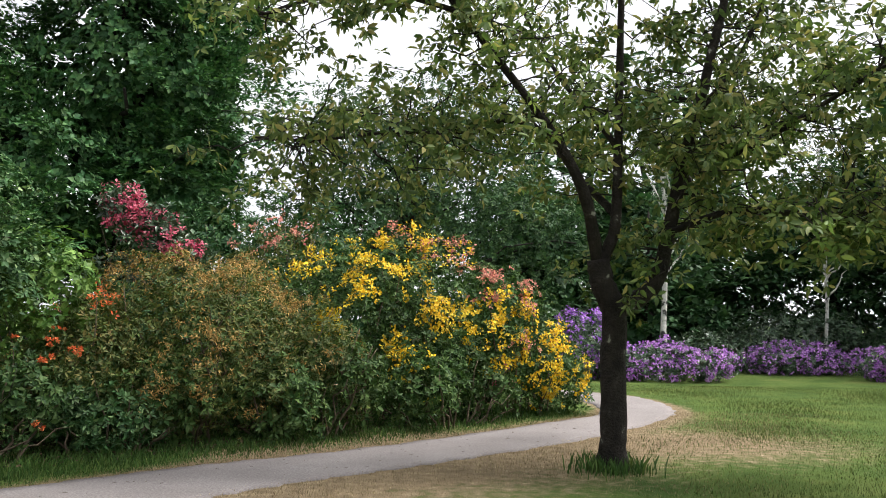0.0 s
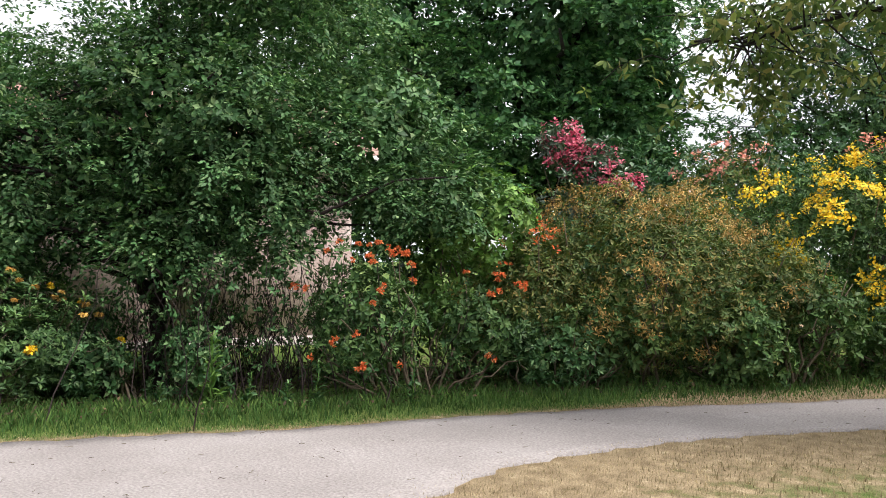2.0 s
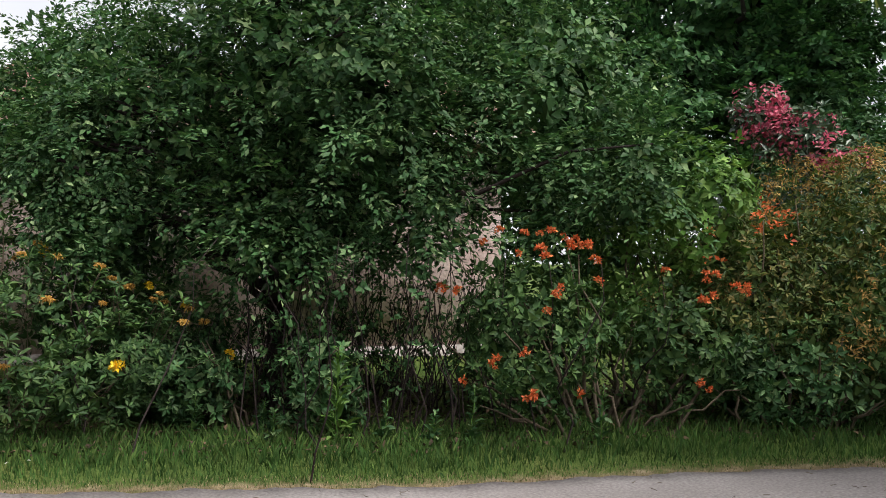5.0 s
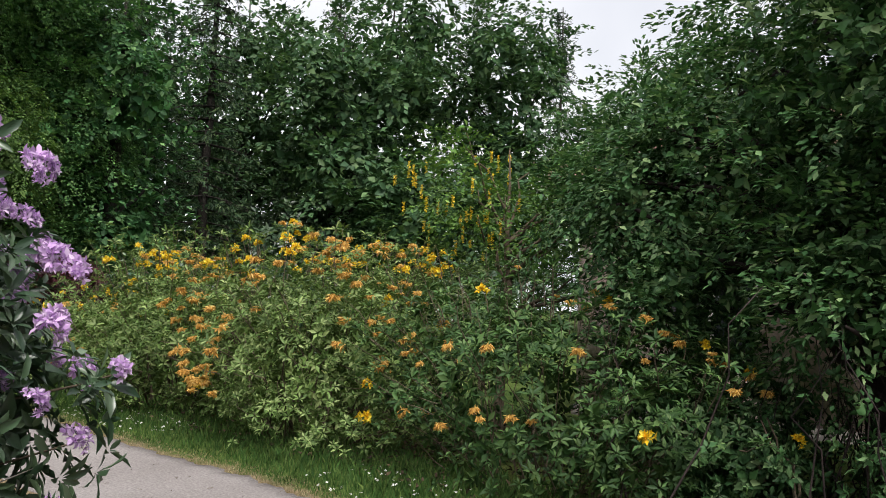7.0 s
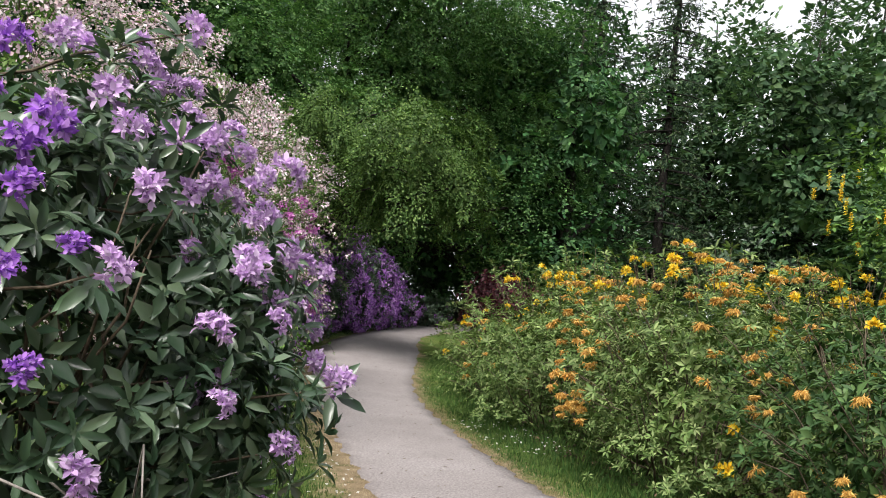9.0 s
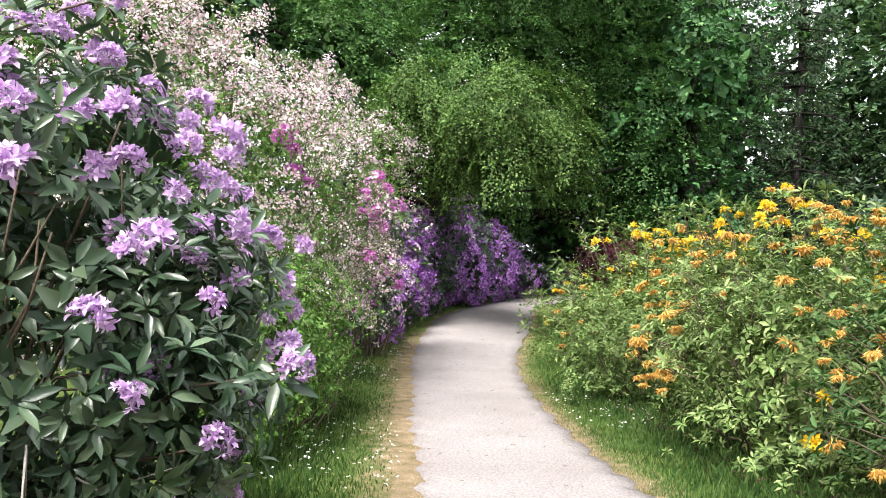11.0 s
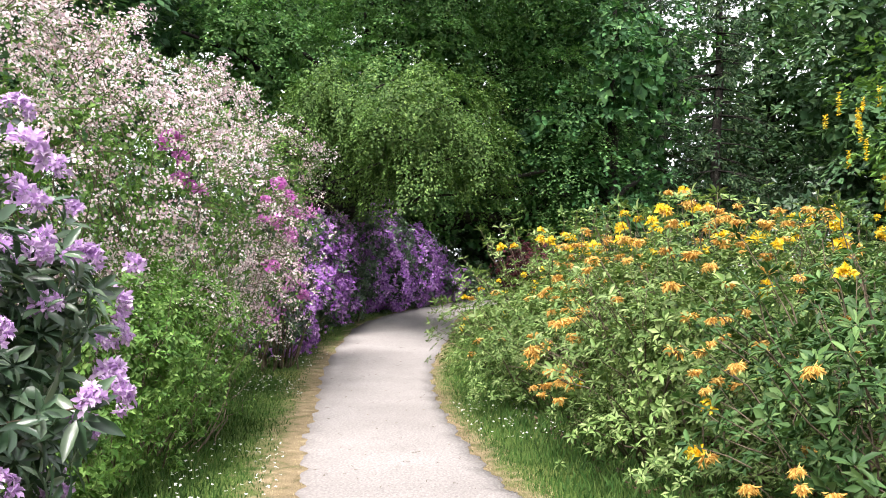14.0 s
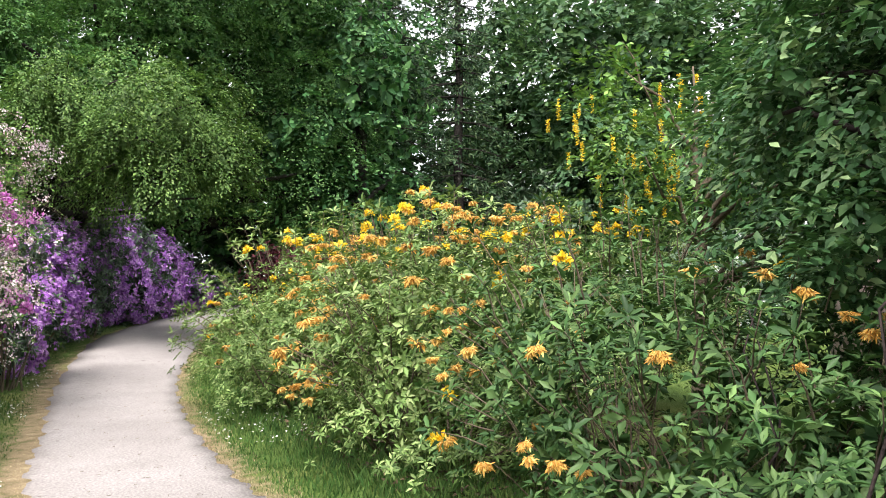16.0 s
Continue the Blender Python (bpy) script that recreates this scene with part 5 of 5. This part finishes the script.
tree("oak_tree", "tall dense green oak behind the azaleas", (-8.5, 20.5), 13, 0.4,
     [(-8.5, 20, 7, 3.6, 3.0, 3.4), (-10, 18.3, 4.2, 2.8, 2.4, 2.6), (-6.9, 19.4, 4.4, 1.8, 1.8, 2.6), (-8.5, 20, 11, 3.4, 3.2, 3.0), (-12.5, 18, 7, 2.6, 2.6, 4), (-6.6, 20.2, 8.5, 1.7, 1.7, 2.2)],
     G["oak"], 201, per=6.0, spray=(0.8, 0.4, 50), k=6, L=0.145, W=0.08, thick=0.3, limbs=24, low=1.2, droop=0.1, inner=0.55, sub=1.5, gap=0.95, lump=0.24, core=0.3, face=unit(np.array([0.35, -0.9, 0.1])))
tree("ash_tree", "thin-crowned tree with sky showing through", (-2.0, 26.0), 8, 0.18,
     [(-1.8, 26, 5.2, 2.6, 2.2, 2.6), (-4.4, 26.5, 4.4, 1.6, 1.4, 2.4), (-5.6, 26, 3.6, 1.5, 1.4, 2.2), (1.4, 26, 4.2, 2.4, 2.0, 2.2), (-3.9, 26, 7.2, 1.7, 1.7, 2.2), (-0.6, 26, 7.4, 2.6, 2.0, 2.0)], G["far"], 202, per=32, k=5, L=0.16, W=0.075, thick=0.7, limbs=30, low=1.0,
     inner=0.05)


def wood_tree(x, y, h, w, leaf, seed, low=0.3, per=2, L=0.3):
    rng = np.random.default_rng(seed)
    z0 = float(ground_z(x, y))
    blobs = [(x, y, z0 + h * 0.62, w, w, h * 0.38)]
    blobs.append((x, y, z0 + h * 0.17, w * 0.9, w * 0.9, h * 0.2))
    for i in range(6):
        an = rng.uniform(0, 6.28)
        rr = w * rng.uniform(0.4, 0.8)
        blobs.append((x + rr * math.cos(an), y + rr * math.sin(an), z0 + h * rng.uniform(0.22, 0.8), w * 0.55, w * 0.55, h * rng.uniform(0.14, 0.22)))
    return tree("woodland_tree", "tall leafy tree in the surrounding wood", (x, y), h * 0.9, 0.22, blobs, leaf, seed, per=per, k=5, L=L, W=L * 0.55, thick=0.35, limbs=8, spray=(1.5, 0.8, 21), low=low, group="wood around the garden", lump=0.2,
                inner=0.4, core=0.48 if per > 0.5 else 0.0, droop=0.35, sub=1.0, face=unit(np.array([-5.0 - x, 5.0 - y, 1.5])))


def spruce(x, y, h, w, seed, dens=1.0, label="dark spruce with drooping branches"):
    rng = np.random.default_rng(seed)
    z0 = float(ground_z(x, y))
    ob = thing("spruce_tree", label, "tree", "conifers", (x, y, z0))
    wood, lv = Bag(), Bag()
    line = bent(rng, (x, y, z0 - 0.1), (x + rng.normal() * 0.2, y, z0 + h), 8, 0, 0.004)
    tube(wood, line, np.linspace(0.22, 0.03, 8), 8)
    for t in np.linspace(0.08, 0.99, int(34 * dens)):
        for _ in range(6):
            an = rng.uniform(0, 6.28)
            ln = w * (1.02 - t) ** 0.8 * rng.uniform(0.7, 1.1) + 0.2
            a = np.array([x, y, z0 + h * t])
            e = a + np.array([math.cos(an) * ln, math.sin(an) * ln, -0.28 * ln])
            tube(wood, np.stack([a, (a + e) / 2 + [0, 0, 0.05 * ln], e]), [0.03, 0.018, 0.006], 4)
            m = int(5 + 6 * ln)
            u = rng.uniform(0.15, 1, (m, 1))
            pts = a + (e - a) * u + rng.normal(size=(m, 3)) * [0.16, 0.16, 0.06]
            pts[:, 2] -= rng.random(m) * 0.25
            leaves(lv, rng, pts, np.tile(unit(np.array([math.cos(an), math.sin(an), -0.4])), (m, 1)), 4, 0.26, 0.07, 0.8, 0.5)
    part("trunk", wood, BARK, ob)
    part("crown", lv, G["conifer"], ob, kind="stuff")
    return ob


spruce(-32.5, -2.6, 17, 2.3, 210)
spruce(-30.0, -4.6, 16, 2.6, 211)
spruce(-56, 0.5, 22, 3.4, 212, 1.2)
spruce(-56, 9.5, 22, 3.4, 213, 1.2)
spruce(-55, 15.0, 20, 3.0, 214, 1.2)
for i, (x, y, h, w, m) in enumerate([
        (-27, -4.0, 11, 2.8, "oak"), (-28, -9, 13, 3.4, "oak"), (-33, -9, 14, 3.5, "dark"), (-36, 2, 13, 3.4, "far"), (-42, -3, 16, 4.4, "far"), (-41, 4.0, 16.5, 4.2, "far"), (-40, 9.0, 15, 4, "far"),
        (-38, 14, 10, 3.6, "far"), (-33, 6, 7, 3.0, "far"), (-35, 19, 11, 4, "far"), (-30, 24, 12, 4, "dark"), (-24, 26, 11, 4, "dark"), (-17, 27, 12, 4, "dark"), (-24, -14, 14, 4, "dark"),
        (-16, -12, 12, 3.6, "dark"), (-10, -9, 10, 3.2, "dark"), (-5, -8, 9, 3.0, "dark"), (-11, 29, 12, 4, "dark"),
        (3, 32, 7.5, 3.2, "dark"), (8, 33, 8, 3.4, "dark"), (13, 31, 7.5, 3.4, "dark"), (17, 28, 8, 3.6, "dark"), (21, 24, 9, 3.8, "dark"), (6, 29, 6, 2.2, "dark"), (1.8, 28.5, 6, 2.0, "dark"), (15, 27, 6, 2.2, "dark"),
        (-3, 33, 7, 3.2, "far"), (-37, -6.2, 13, 3.0, "dark"), (-31.5, -7.0, 8, 2.4, "oak"), (-45, -5.5, 9.5, 4.2, "far"), (-46, 2.5, 9, 4.2, "far")]):
    wood_tree(x, y, h, w, G[m], 300 + i, per=2.3 if x > 0 and h < 9.5 else 1.6 if -33 < x < -20 else 1.0 if x > -30 else 0.85, L=0.2 if -33 < x < -20 else 0.27 if x > -30 else 0.33)
rng = np.random.default_rng(77)
for i in range(10):
    an = radians(-75 + i * 17)
    wood_tree(34 * math.cos(an) + rng.normal() * 2, 34 * math.sin(an) + rng.normal() * 2, 12, 4.5, G["dark"], 400 + i, per=0.35, L=0.6)

# dead leaves on the shaded soil below the shrubs
rng = np.random.default_rng(611)
bag = Bag()
x, y = scatter(rng, 60000, -17, 2, -4, 17)
d = path_depth(x, y)
k = (-0.7 * (x + 5) + 0.72 * (y - 5.5) > 0.2) & (d > 0.8) & (d < 4.5)
x, y = x[k][:9000], y[k][:9000]
p = np.stack([x, y, ground_z(x, y) + 0.02 + 0.03 * rng.random(len(x))], 1)
leaves(bag, rng, p, np.tile([0, 0, 1.0], (len(p), 1)), 2, 0.07, 0.035, 1.45)
tagged(new("leaf_litter", bag.mesh("leaf_litter", leaf_mat("dead_leaf", [(0, (0.03, 0.022, 0.014)), (0.6, (0.07, 0.05, 0.03)), (1, (0.14, 0.10, 0.06))], 0.8, 0.1))), "brown dead leaves covering the soil under shrubs", "leaf litter", kind="stuff")
